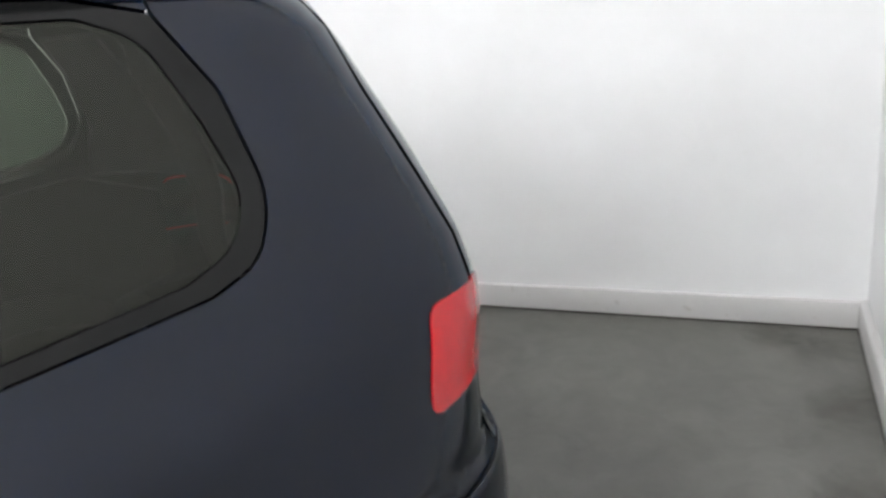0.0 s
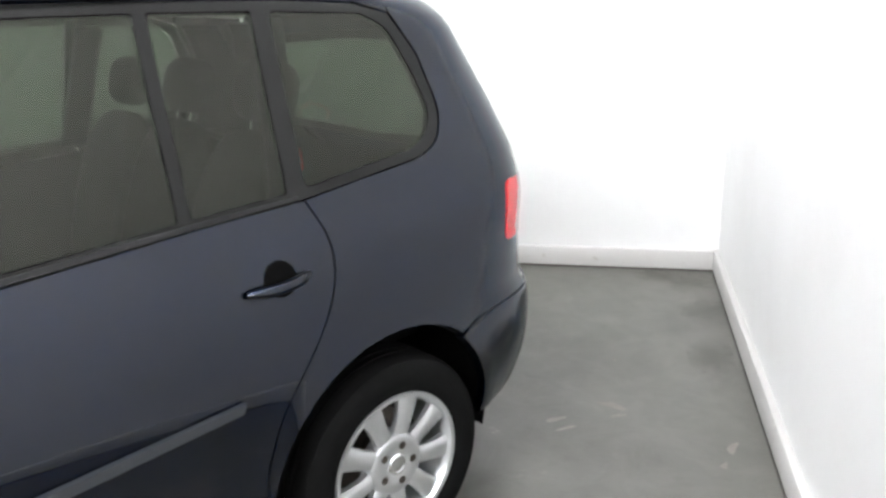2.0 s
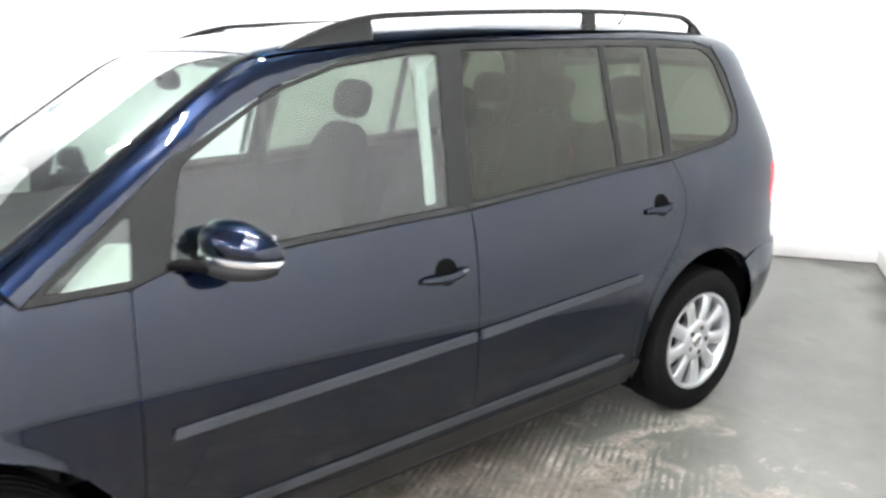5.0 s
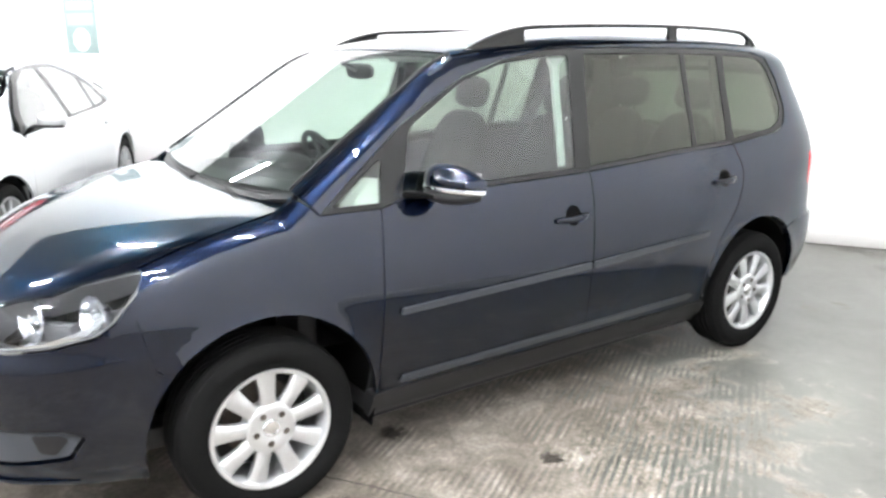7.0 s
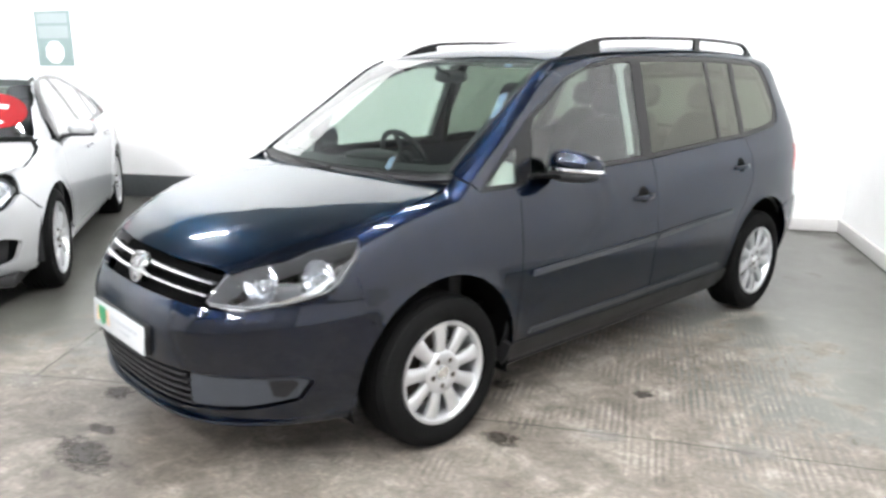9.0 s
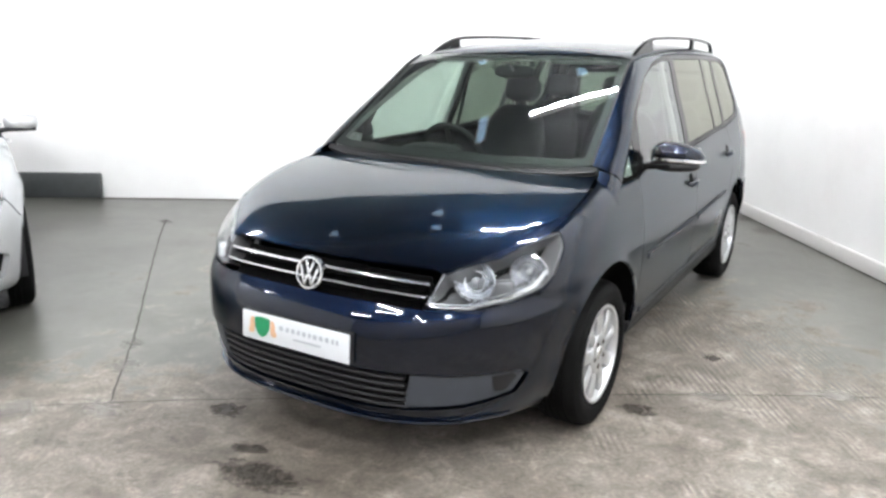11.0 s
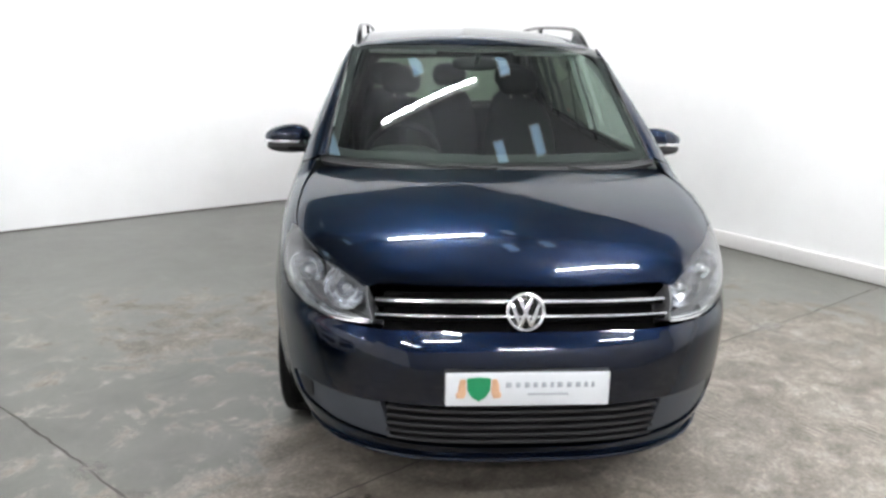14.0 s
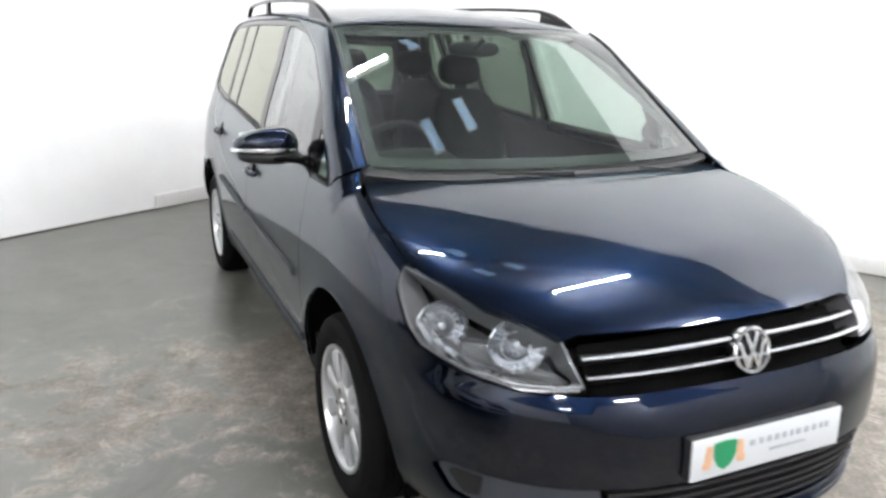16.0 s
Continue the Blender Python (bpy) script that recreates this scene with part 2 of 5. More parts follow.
    links.new(mix.outputs[2], mul.inputs[6])
    links.new(dirt.outputs[0], mul.inputs[7])
    # chipped and flaking surface where the paint has gone
    chips = ramp(nodes, [(0.34, (0.48, 0.465, 0.445)), (0.46, (0.96, 0.95, 0.93)), (0.55, (1, 1, 1)), (0.64, (1.48, 1.46, 1.42))])
    links.new(noise_node(8.5, 10.0, 0.77, 0.6), chips.inputs[0])
    flake = nodes.new("ShaderNodeMix")
    flake.data_type, flake.blend_type = "RGBA", "MULTIPLY"
    links.new(math_node("ADD", math_node("MULTIPLY", w.outputs[0], 0.8), 0.15), flake.inputs[0])
    links.new(mul.outputs[2], flake.inputs[6])
    links.new(chips.outputs[0], flake.inputs[7])
    # dirt lies in the combed grooves, and their crests are scraped pale
    crest = math_node("ADD", math_node("MULTIPLY", math_node("SUBTRACT", comb, 0.55), math_node("MULTIPLY", force, 1.15)), 1.0)
    crest = math_node("ADD", math_node("MULTIPLY", math_node("SUBTRACT", crest, 1.0), math_node("ADD", math_node("MULTIPLY", streak, 1.6), -0.2, True)), 1.0)
    comb_dirt = nodes.new("ShaderNodeVectorMath")
    comb_dirt.operation = "SCALE"
    links.new(flake.outputs[2], comb_dirt.inputs[0])
    links.new(crest, comb_dirt.inputs["Scale"])
    links.new(comb_dirt.outputs[0], b.inputs["Base Color"])
    rough = ramp(nodes, [(0.0, (0.29,) * 3), (1.0, (0.52,) * 3)])
    links.new(w.outputs[0], rough.inputs[0])
    links.new(rough.outputs[0], b.inputs["Roughness"])
    hgt = math_node("ADD", math_node("MULTIPLY", ridge, 0.9), math_node("ADD", math_node("MULTIPLY", fine, 0.35), math_node("MULTIPLY", grit, 0.15)))
    bp = node(nodes, "ShaderNodeBump", Strength=0.55, Distance=0.004)
    links.new(hgt, bp.inputs["Height"])
    links.new(bp.outputs[0], b.inputs["Normal"])
    return m


WORN = (-1.75, 1.40, 0.80, 0.0)      # ends of the worn stretch along the back wall; its far edge and that edge's slope
FLOOR_PAINT = ((0.080, 0.079, 0.068), (0.145, 0.144, 0.128))
FLOOR_BARE = ((0.088, 0.079, 0.068), (0.232, 0.212, 0.187), (0.45, 0.423, 0.382))

M_WALL = wall_paint()
M_SKIRT = skirting_paint()
M_FLOOR = floor_concrete()
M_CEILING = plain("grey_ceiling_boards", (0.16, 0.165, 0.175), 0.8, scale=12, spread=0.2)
M_FAR_WALL = plain("far_wall_grey", (0.26, 0.26, 0.27), 0.7, scale=5, spread=0.2)
M_DARK_SKIRT = plain("dark_grey_plinth_paint", (0.055, 0.06, 0.062), 0.5, scale=20)
M_TUBE = glow("tube_light", (0.965, 0.98, 1.0), TUBE_POWER)
M_PANEL = glow("panel_light", (0.50, 0.74, 1.0), PANEL_POWER)
M_FITTING = plain("white_enamel", (0.75, 0.75, 0.74), 0.4, scale=20, spread=0.05)
M_BLUE = car_paint("dark_blue_metallic_paint", (0.0018, 0.0054, 0.0176), 1.0, 0.34)
M_SILVER = car_paint("silver_metallic_paint", (0.62, 0.63, 0.64), 0.55, 0.35)
M_BLACK = plain("black_plastic", (0.012, 0.012, 0.013), 0.5, spec=0.3, scale=150, bump=0.15)
# near-black with the shade of arches and handle cups put into the colour
M_HOLE = plain("recess_shade_black", (0.003, 0.003, 0.003), 0.95, spec=0.05, scale=80)
M_PILLAR = plain("grey_pillar_lining", (0.36, 0.37, 0.36), 0.75, scale=120, spread=0.06)
M_REFLECTOR = plain("satin_reflector", (0.88, 0.89, 0.93), 0.16, 1.0, scale=50, spread=0.04)
M_GLOSS_BLACK = plain("gloss_black_trim", (0.006, 0.006, 0.006), 0.14, spec=0.28, scale=40, spread=0.02)
M_STRIP = plain("dark_grey_moulding", (0.022, 0.025, 0.030), 0.55, scale=180, bump=0.2)
M_GREY_PLASTIC = plain("slate_grey_plastic", (0.036, 0.041, 0.051), 0.5, scale=180, bump=0.2)
M_RUBBER = plain("tyre_rubber", (0.0045, 0.0045, 0.0045), 0.75, spec=0.08, scale=90, bump=0.25, spread=0.35)
M_ALLOY = plain("silver_alloy", (0.60, 0.61, 0.62), 0.30, 0.75, scale=80, spread=0.08)
M_DARK_METAL = plain("brake_iron", (0.09, 0.075, 0.065), 0.5, 0.7, scale=60, spread=0.4)
M_CHROME = plain("chrome", (0.90, 0.91, 0.92), 0.13, 1.0, scale=50, spread=0.03)
M_MIRROR = plain("mirror_glass", (0.9, 0.9, 0.9), 0.015, 1.0, scale=3, spread=0.01)
M_GLASS = pane("clear_green_glass", (0.64, 0.74, 0.68), 0.075)
M_PRIVACY = pane("privacy_glass", (0.185, 0.222, 0.18), 0.040, (0.97, 0.97, 0.86))
M_LENS = pane("headlamp_cover", (0.93, 0.95, 0.96), 0.045)
M_RED_LENS = plain("red_lamp_plastic", (0.62, 0.012, 0.018), 0.12, coat=0.6, scale=60, spread=0.1)
M_RED_LENS.node_tree.nodes["Principled BSDF"].inputs["Subsurface Weight"].default_value = 0.0
M_LAMP_GREY = plain("lamp_housing_grey", (0.15, 0.15, 0.155), 0.3, 0.3, spec=0.3, scale=60, spread=0.1)
M_FABRIC = plain("charcoal_seat_fabric", (0.008, 0.0085, 0.0082), 0.9, spec=0.1, scale=90, bump=0.1)
M_TRIM = plain("dark_cabin_plastic", (0.0095, 0.010, 0.0105), 0.6, spec=0.25, scale=200, bump=0.2)
M_PALE_TRIM = plain("pale_grey_cabin_trim", (0.55, 0.56, 0.54), 0.7, scale=120, spread=0.06)
M_PLATE = plain("white_plate_acrylic", (0.60, 0.62, 0.64), 0.25, scale=30, spread=0.03)
M_GREEN = plain("green_print", (0.01, 0.22, 0.09), 0.35, scale=40, spread=0.08)
M_TAN = plain("tan_print", (0.55, 0.33, 0.20), 0.4, scale=90, spread=0.25)
M_GREY_PRINT = plain("grey_print", (0.33, 0.35, 0.38), 0.4, scale=40, spread=0.08)
M_POSTER_GREEN = plain("poster_green", (0.19, 0.25, 0.245), 0.5, scale=10, spread=0.08)
M_POSTER_WHITE = plain("poster_white", (0.8, 0.8, 0.79), 0.5, scale=10, spread=0.03)
M_POSTER_PALE = plain("poster_pale_print", (0.28, 0.32, 0.325), 0.5, scale=10, spread=0.05)
M_STICKER_RED = plain("red_sticker", (0.26, 0.004, 0.007), 0.8, spec=0.2, scale=20, spread=0.08)
M_STICKER_WHITE = plain("white_sticker", (0.82, 0.80, 0.79), 0.4, scale=20, spread=0.04)
M_CRACK = plain("crack_dirt", (0.062, 0.056, 0.049), 0.95, scale=60, spread=0.4, bump=0.4)
M_OIL_SOFT = soft_stain("oil_soaked_concrete", (0.034, 0.028, 0.022), 0.5, 0.95)
M_BROWN = soft_stain("brown_damp_stain", (0.066, 0.054, 0.040), 0.6, 0.24)
M_DUST = soft_stain("pale_concrete_dust", (0.30, 0.285, 0.26), 0.9, 0.55)
M_FILLER = plain("crumbled_mortar", (0.22, 0.21, 0.19), 0.9, scale=70, spread=0.3, bump=0.6)


# ---- mesh helpers ----
def mesh_object(name, bm, mat, smooth=True, angle=35):
    me = bpy.data.meshes.new(name)
    bm.normal_update()
    for f in bm.faces:
        f.smooth = smooth
    if smooth:
        for e in bm.edges:
            e.smooth = len(e.link_faces) == 2 and e.calc_face_angle(0) < radians(angle)
    bm.to_mesh(me)
    bm.free()
    me.materials.append(mat)
    return new(name, me)


def part(name, bm, mat, parent, label="", smooth=True):
    ob = mesh_object(name, bm, mat, smooth)
    ob.parent = parent
    if label:
        tagged(ob, label)
    return ob


def box(bm, x0, x1, y0, y1, z0, z1, bevel=0.0, m=None, seg=2):
    r = bmesh.ops.create_cube(bm, size=1)
    vs = r["verts"]
    for v in vs:
        v.co = Vector(((x0 + x1) / 2 + v.co.x * (x1 - x0), (y0 + y1) / 2 + v.co.y * (y1 - y0), (z0 + z1) / 2 + v.co.z * (z1 - z0)))
    if bevel:
        es = list({e for v in vs for e in v.link_edges})
        r = bmesh.ops.bevel(bm, geom=es, offset=bevel, segments=seg, affect="EDGES", profile=0.5)
        vs = list({v for f in r["faces"] for v in f.verts} | {v for v in vs if v.is_valid})
    if m is not None:
        bmesh.ops.transform(bm, matrix=m, verts=vs)
    return bm


def boxed(x0, x1, y0, y1, z0, z1, bevel=0.0, m=None, seg=2):
    return box(bmesh.new(), x0, x1, y0, y1, z0, z1, bevel, m, seg)


def lathe(bm, profile, n=48, m=None):
    """A ring or disc round the x axis from (x, radius) pairs."""
    rings = []
    for x, r in profile:
        rings.append([bm.verts.new((x, r * math.cos(2 * math.pi * k / n), r * math.sin(2 * math.pi * k / n))) for k in range(n)] if r > 1e-6 else [bm.verts.new((x, 0, 0))])
    for a, b in zip(rings, rings[1:]):
        for k in range(n):
            q = [a[k % len(a)], a[(k + 1) % len(a)], b[(k + 1) % len(b)], b[k % len(b)]]
            q = list(dict.fromkeys(q))
            if len(q) > 2:
                bm.faces.new(q)
    if m is not None:
        bmesh.ops.transform(bm, matrix=m, verts=[v for r in rings for v in r])
    return bm


def sweep(bm, path, section, up=Vector((0, 0, 1)), scales=None, cap=True):
    """A bar along a path of points with a section of (side, up) pairs."""
    path = [Vector(p) for p in path]
    rings = []
    for i, p in enumerate(path):
        t = (path[min(i + 1, len(path) - 1)] - path[max(i - 1, 0)]).normalized()
        s = t.cross(up).normalized()
        u = s.cross(t)
        k = scales[i] if scales else 1.0
        kx, kz = k if isinstance(k, tuple) else (k, k)
        rings.append([bm.verts.new(p + s * a * kx + u * b * kz) for a, b in section])
    n = len(section)
    for a, b in zip(rings, rings[1:]):
        for k in range(n):
            bm.faces.new((a[k], a[(k + 1) % n], b[(k + 1) % n], b[k]))
    if cap:
        bm.faces.new(rings[0][::-1])
        bm.faces.new(rings[-1])
    bmesh.ops.recalc_face_normals(bm, faces=bm.faces)
    return bm


def oval(rx, rz, n=12, power=2.0):
    out = []
    for k in range(n):
        c, s = math.cos(2 * math.pi * k / n), math.sin(2 * math.pi * k / n)
        out.append((rx * math.copysign(abs(c) ** (2 / power), c), rz * math.copysign(abs(s) ** (2 / power), s)))
    return out


def blob(bm, centre, radii, power=2.6, n=24, rows=14, m=None):
    """A rounded solid between a ball and a box."""
    def e(v):
        return math.copysign(abs(v) ** (2 / power), v)
    rings = []
    for i in range(rows + 1):
        a = math.pi * i / rows - math.pi / 2
        ring = []
        for k in range(n if 0 < i < rows else 1):
            b = 2 * math.pi * k / n
            ring.append(bm.verts.new((centre[0] + radii[0] * e(math.cos(a)) * e(math.cos(b)), centre[1] + radii[1] * e(math.cos(a)) * e(math.sin(b)), centre[2] + radii[2] * e(math.sin(a)))))
        rings.append(ring)
    for a, b in zip(rings, rings[1:]):
        for k in range(n):
            q = list(dict.fromkeys([a[k % len(a)], a[(k + 1) % len(a)], b[(k + 1) % len(b)], b[k % len(b)]]))
            bm.faces.new(q)
    if m is not None:
        bmesh.ops.transform(bm, matrix=m, verts=[v for r in rings for v in r])
    return bm


def rounded(points, radius=0.012, steps=4):
    """The polygon with its corners rounded; a point may carry its own radius."""
    out, n = [], len(points)
    for i in range(n):
        p = Vector(points[i][:2])
        a, b = Vector(points[i - 1][:2]), Vector(points[(i + 1) % n][:2])
        r = points[i][2] if len(points[i]) > 2 else radius
        da, db = a - p, b - p
        if r <= 0 or da.length < 1e-6 or db.length < 1e-6:
            out.append(p)
            continue
        cut = min(r, da.length * 0.45, db.length * 0.45)
        s, e = p + da.normalized() * cut, p + db.normalized() * cut
        for k in range(steps + 1):
            t = k / steps
            out.append((1 - t) ** 2 * s + 2 * t * (1 - t) * p + t * t * e)
    return out


def resample(poly, step):
    out = []
    for a, b in zip(poly, poly[1:] + poly[:1]):
        k = max(1, int((b - a).length / step + 0.5))
        out += [a + (b - a) * (i / k) for i in range(k)]
    clean = []
    for p in out:
        if not clean or (p - clean[-1]).length > 0.0012:
            clean.append(p)
    if (clean[0] - clean[-1]).length < 0.0012:
        clean.pop()
    return clean


def inset(poly, d):
    """The polygon drawn in by d (both ways round)."""
    area = sum(a.x * b.y - b.x * a.y for a, b in zip(poly, poly[1:] + poly[:1]))
    if area < 0:
        poly = poly[::-1]
    out = []
    for i, p in enumerate(poly):
        a, b = poly[i - 1], poly[(i + 1) % len(poly)]
        t1, t2 = (p - a).normalized(), (b - p).normalized()
        n = Vector((-(t1 + t2).y, (t1 + t2).x))
        out.append(p + (n.normalized() * d if n.length > 1e-6 else Vector((0, 0))))
    return out


def within(px, py, poly):
    q = np.array([(p.x, p.y) for p in poly])
    inside = np.zeros(px.shape, bool)
    x1, y1 = q[-1]
    for x2, y2 in q:
        with np.errstate(divide="ignore", invalid="ignore"):
            cross = ((y1 > py) != (y2 > py)) & (px < (x2 - x1) * (py - y1) / (y2 - y1) + x1)
        inside ^= cross
        x1, y1 = x2, y2
    return inside




def panel(name, skin, kind, points, mat, parent, label="", holes=(), lift=0.0, depth=0.012, step=0.045, radius=0.012, gap=0.002, mirror=False):
    """A sheet cut to an outline in one projection and laid on a car's skin, with its edges turned in."""
    outer = resample(inset(resample(rounded(points, radius), step), gap), step)
    inner = [resample(inset(resample(rounded(h, radius), step), -gap), step) for h in holes]
    loops = [outer] + inner
    verts, edges = [], []
    for loop in loops:
        base = len(verts)
        verts += loop
        edges += [(base + i, base + (i + 1) % len(loop)) for i in range(len(loop))]
    xs, ys = [p.x for p in outer], [p.y for p in outer]
    gx, gy = np.meshgrid(np.arange(min(xs), max(xs), step), np.arange(min(ys), max(ys), step))
    gx, gy = gx.ravel(), gy.ravel()
    ok = within(gx, gy, outer)
    for h in inner:
        ok &= ~within(gx, gy, h)
    edge_pts = np.array([(p.x, p.y) for p in verts])
    gx, gy = gx[ok], gy[ok]
    if len(gx):
        near = np.min((gx[:, None] - edge_pts[None, :, 0]) ** 2 + (gy[:, None] - edge_pts[None, :, 1]) ** 2, axis=1)
        keep = near > (0.45 * step) ** 2
        verts = verts + [Vector((float(a), float(b))) for a, b in zip(gx[keep], gy[keep])]
    co, es, fs, _, _, _ = delaunay_2d_cdt(verts, edges, [], 0, 1e-5)
    c2 = np.array([(p.x, p.y) for p in co])
    tri = np.array([f for f in fs if len(f) == 3])
    mid = c2[tri].mean(axis=1)
    ok = within(mid[:, 0], mid[:, 1], outer)
    for h in inner:
        ok &= ~within(mid[:, 0], mid[:, 1], h)
    tri = tri[ok]
    p3 = skin.place(kind, c2[:, 0], c2[:, 1])
    nor = skin.normal(p3)
    p3 = p3 + nor * lift
    a, b, c = p3[tri[:, 0]], p3[tri[:, 1]], p3[tri[:, 2]]
    flip = np.einsum("ij,ij->i", np.cross(b - a, c - a), nor[tri[:, 0]]) < 0
    tri[flip] = tri[flip][:, ::-1]
    if mirror:
        p3, nor = p3 * (-1, 1, 1), nor * (-1, 1, 1)
        tri = tri[:, ::-1]
    seen = {}
    for t in tri:
        for i in range(3):
            seen[(int(t[i]), int(t[(i + 1) % 3]))] = True
    rim = [e for e in seen if (e[1], e[0]) not in seen]
    ids = sorted({i for e in rim for i in e})
    n0 = len(p3)
    top = {i: n0 + k for k, i in enumerate(ids)}
    low = {i: n0 + len(ids) + k for k, i in enumerate(ids)}
    allp = np.concatenate([p3, p3[ids], p3[ids] - nor[ids] * depth])
    faces = [tuple(int(i) for i in t) for t in tri] + [(top[a], low[a], low[b], top[b]) for a, b in rim]
    me = bpy.data.meshes.new(name)
    me.from_pydata([tuple(p) for p in allp], [], faces)
    me.polygons.foreach_set("use_smooth", [True] * len(tri) + [False] * len(rim))
    normals = np.zeros((len(me.loops), 3))
    idx = np.zeros(len(me.loops), int)
    me.loops.foreach_get("vertex_index", idx)
    front = idx < n0
    normals[front] = nor[idx[front]]
    me.normals_split_custom_set([tuple(v) for v in normals])
    me.materials.append(mat)
    ob = new(name, me)
    ob.parent = parent
    if label:
        tagged(ob, label)
    return ob


# ---- the people carrier's skin ----
def smooth_curve(xs, ys):
    """A smooth function through the given stations."""
    xs, ys = np.array(xs, float), np.array(ys, float)
    slope = np.diff(ys) / np.diff(xs)
    m = np.concatenate([[slope[0]], (slope[1:] * np.diff(xs)[:-1] + slope[:-1] * np.diff(xs)[1:]) / (xs[2:] - xs[:-2]), [slope[-1]]])

    def f(x):
        x = np.clip(np.asarray(x, float), xs[0], xs[-1])
        i = np.clip(np.searchsorted(xs, x) - 1, 0, len(xs) - 2)
        h = xs[i + 1] - xs[i]
        s = (x - xs[i]) / h
        return ((2 * s ** 3 - 3 * s ** 2 + 1) * ys[i] + (s ** 3 - 2 * s ** 2 + s) * h * m[i]
                + (3 * s ** 2 - 2 * s ** 3) * ys[i + 1] + (s ** 3 - s ** 2) * h * m[i + 1])
    return f


HALF_WIDTH = smooth_curve((.16, .22, .30, .42, .55, .66, .78, .88, .96, 1.05, 1.20, 1.35, 1.48, 1.58, 1.70),
                          (.730, .800, .845, .873, .8865, .8910, .886, .869, .849, .815, .766, .711, .668, .630, .56))
NOSE = smooth_curve((.16, .25, .33, .42, .52, .60, .635, .66, .685, .74, .80, .868, .95, 1.1),
                    (-2.19, -2.235, -2.254, -2.268, -2.268, -2.258, -2.247, -2.228, -2.213, -2.203, -2.165, -2.105, -2.03, -1.95))
TAIL = smooth_curve((.16, .28, .40, .52, .62, .66, .69, .76, .85, 1.0, 1.2, 1.4, 1.5, 1.58, 1.66),
                    (2.00, 2.10, 2.13, 2.130, 2.126, 2.118, 2.092, 2.088, 2.098, 2.10, 2.034, 1.950, 1.907, 1.868, 1.785))
HOOD = smooth_curve((-2.5, -2.3, -2.22, -2.12, -2.0, -1.9, -1.8, -1.65, -1.5, -1.35, -1.2, -.9), (.30, .58, .705, .797, .866, .911, .945, .984, 1.014, 1.037, 1.055, 1.085))
ROOF = smooth_curve((-1.2, -.8, -.5, -.2, .2, .6, 1.1, 1.5, 1.8, 2.1), (1.40, 1.50, 1.57, 1.615, 1.642, 1.650, 1.642, 1.618, 1.588, 1.51))


def soft_max(a, b, k):
    h = np.maximum(k - np.abs(a - b), 0) / k
    return np.maximum(a, b) + h * h * k / 4


def side_level(x, y, z):
    """How far the point lies outside the sides, nose and tail, which run round in one smooth curve."""
    f = np.maximum((-1.15 - y) / (-1.15 - NOSE(z)), 0)
    r = np.maximum((y - 1.1) / (TAIL(z) - 1.1), 0)
    w = HALF_WIDTH(z)
    upper = np.clip((z - .9) / .4, 0, 1)
    w = w * (1 - upper * (-.015 * np.clip((y - .2) / 1.5, 0, 1.3) ** 2 - .022 * np.clip((-.1 - y) / .8, 0, 1)))
    w = w - .08 * np.clip((.54 - z) / .34, 0, 1) ** 1.4 * np.clip((y - 1.55) / .45, 0, 1)
    for axle in (-1.339, 1.339):
        d = np.hypot(y - axle, z - .31)
        w = w + .012 * np.exp(-((d - .37) / .05) ** 2) * (f < .8)
    a = np.abs(x) / w
    e = 5 + 1.8 * np.clip((z - .85) / .25, 0, 1)
    return w * (np.where(f > 0, (a ** 3 + f ** 3) ** (1 / 3), (a ** e + r ** e) ** (1 / e)) - 1)


def hood_height(x, y):
    x2 = x * x
    return HOOD(y - .20 * x2) - .012 * x2 - .04 * np.clip(x - .45, 0, 1) ** 2


def top_height(x, y):
    x2 = x * x
    hood = hood_height(x, y)
    screen = 1.05 + .65 * (y - .16 * x2 + 1.305)
    roof = ROOF(y) - .105 * x2 - .02 * x2 * x2
    upper = -soft_max(-screen, -roof, .05)
    return np.maximum(hood, upper)


def outside(x, y, z):
    """Positive outside the car's skin, negative inside (for x >= 0)."""
    return soft_max(side_level(x, y, z), (z - top_height(np.abs(x), y)) * .9, .07)


def outside_screen(x, y, z):
    """The same skin with the windscreen flat to its edges."""
    return soft_max(side_level(x, y, z), (z - top_height(np.abs(x), y)) * .9, .012)


def outside_hood(x, y, z):
    """The same skin with the bonnet carried on under the windscreen."""
    return soft_max(side_level(x, y, z), (z - hood_height(np.abs(x), y)) * .9, .07)


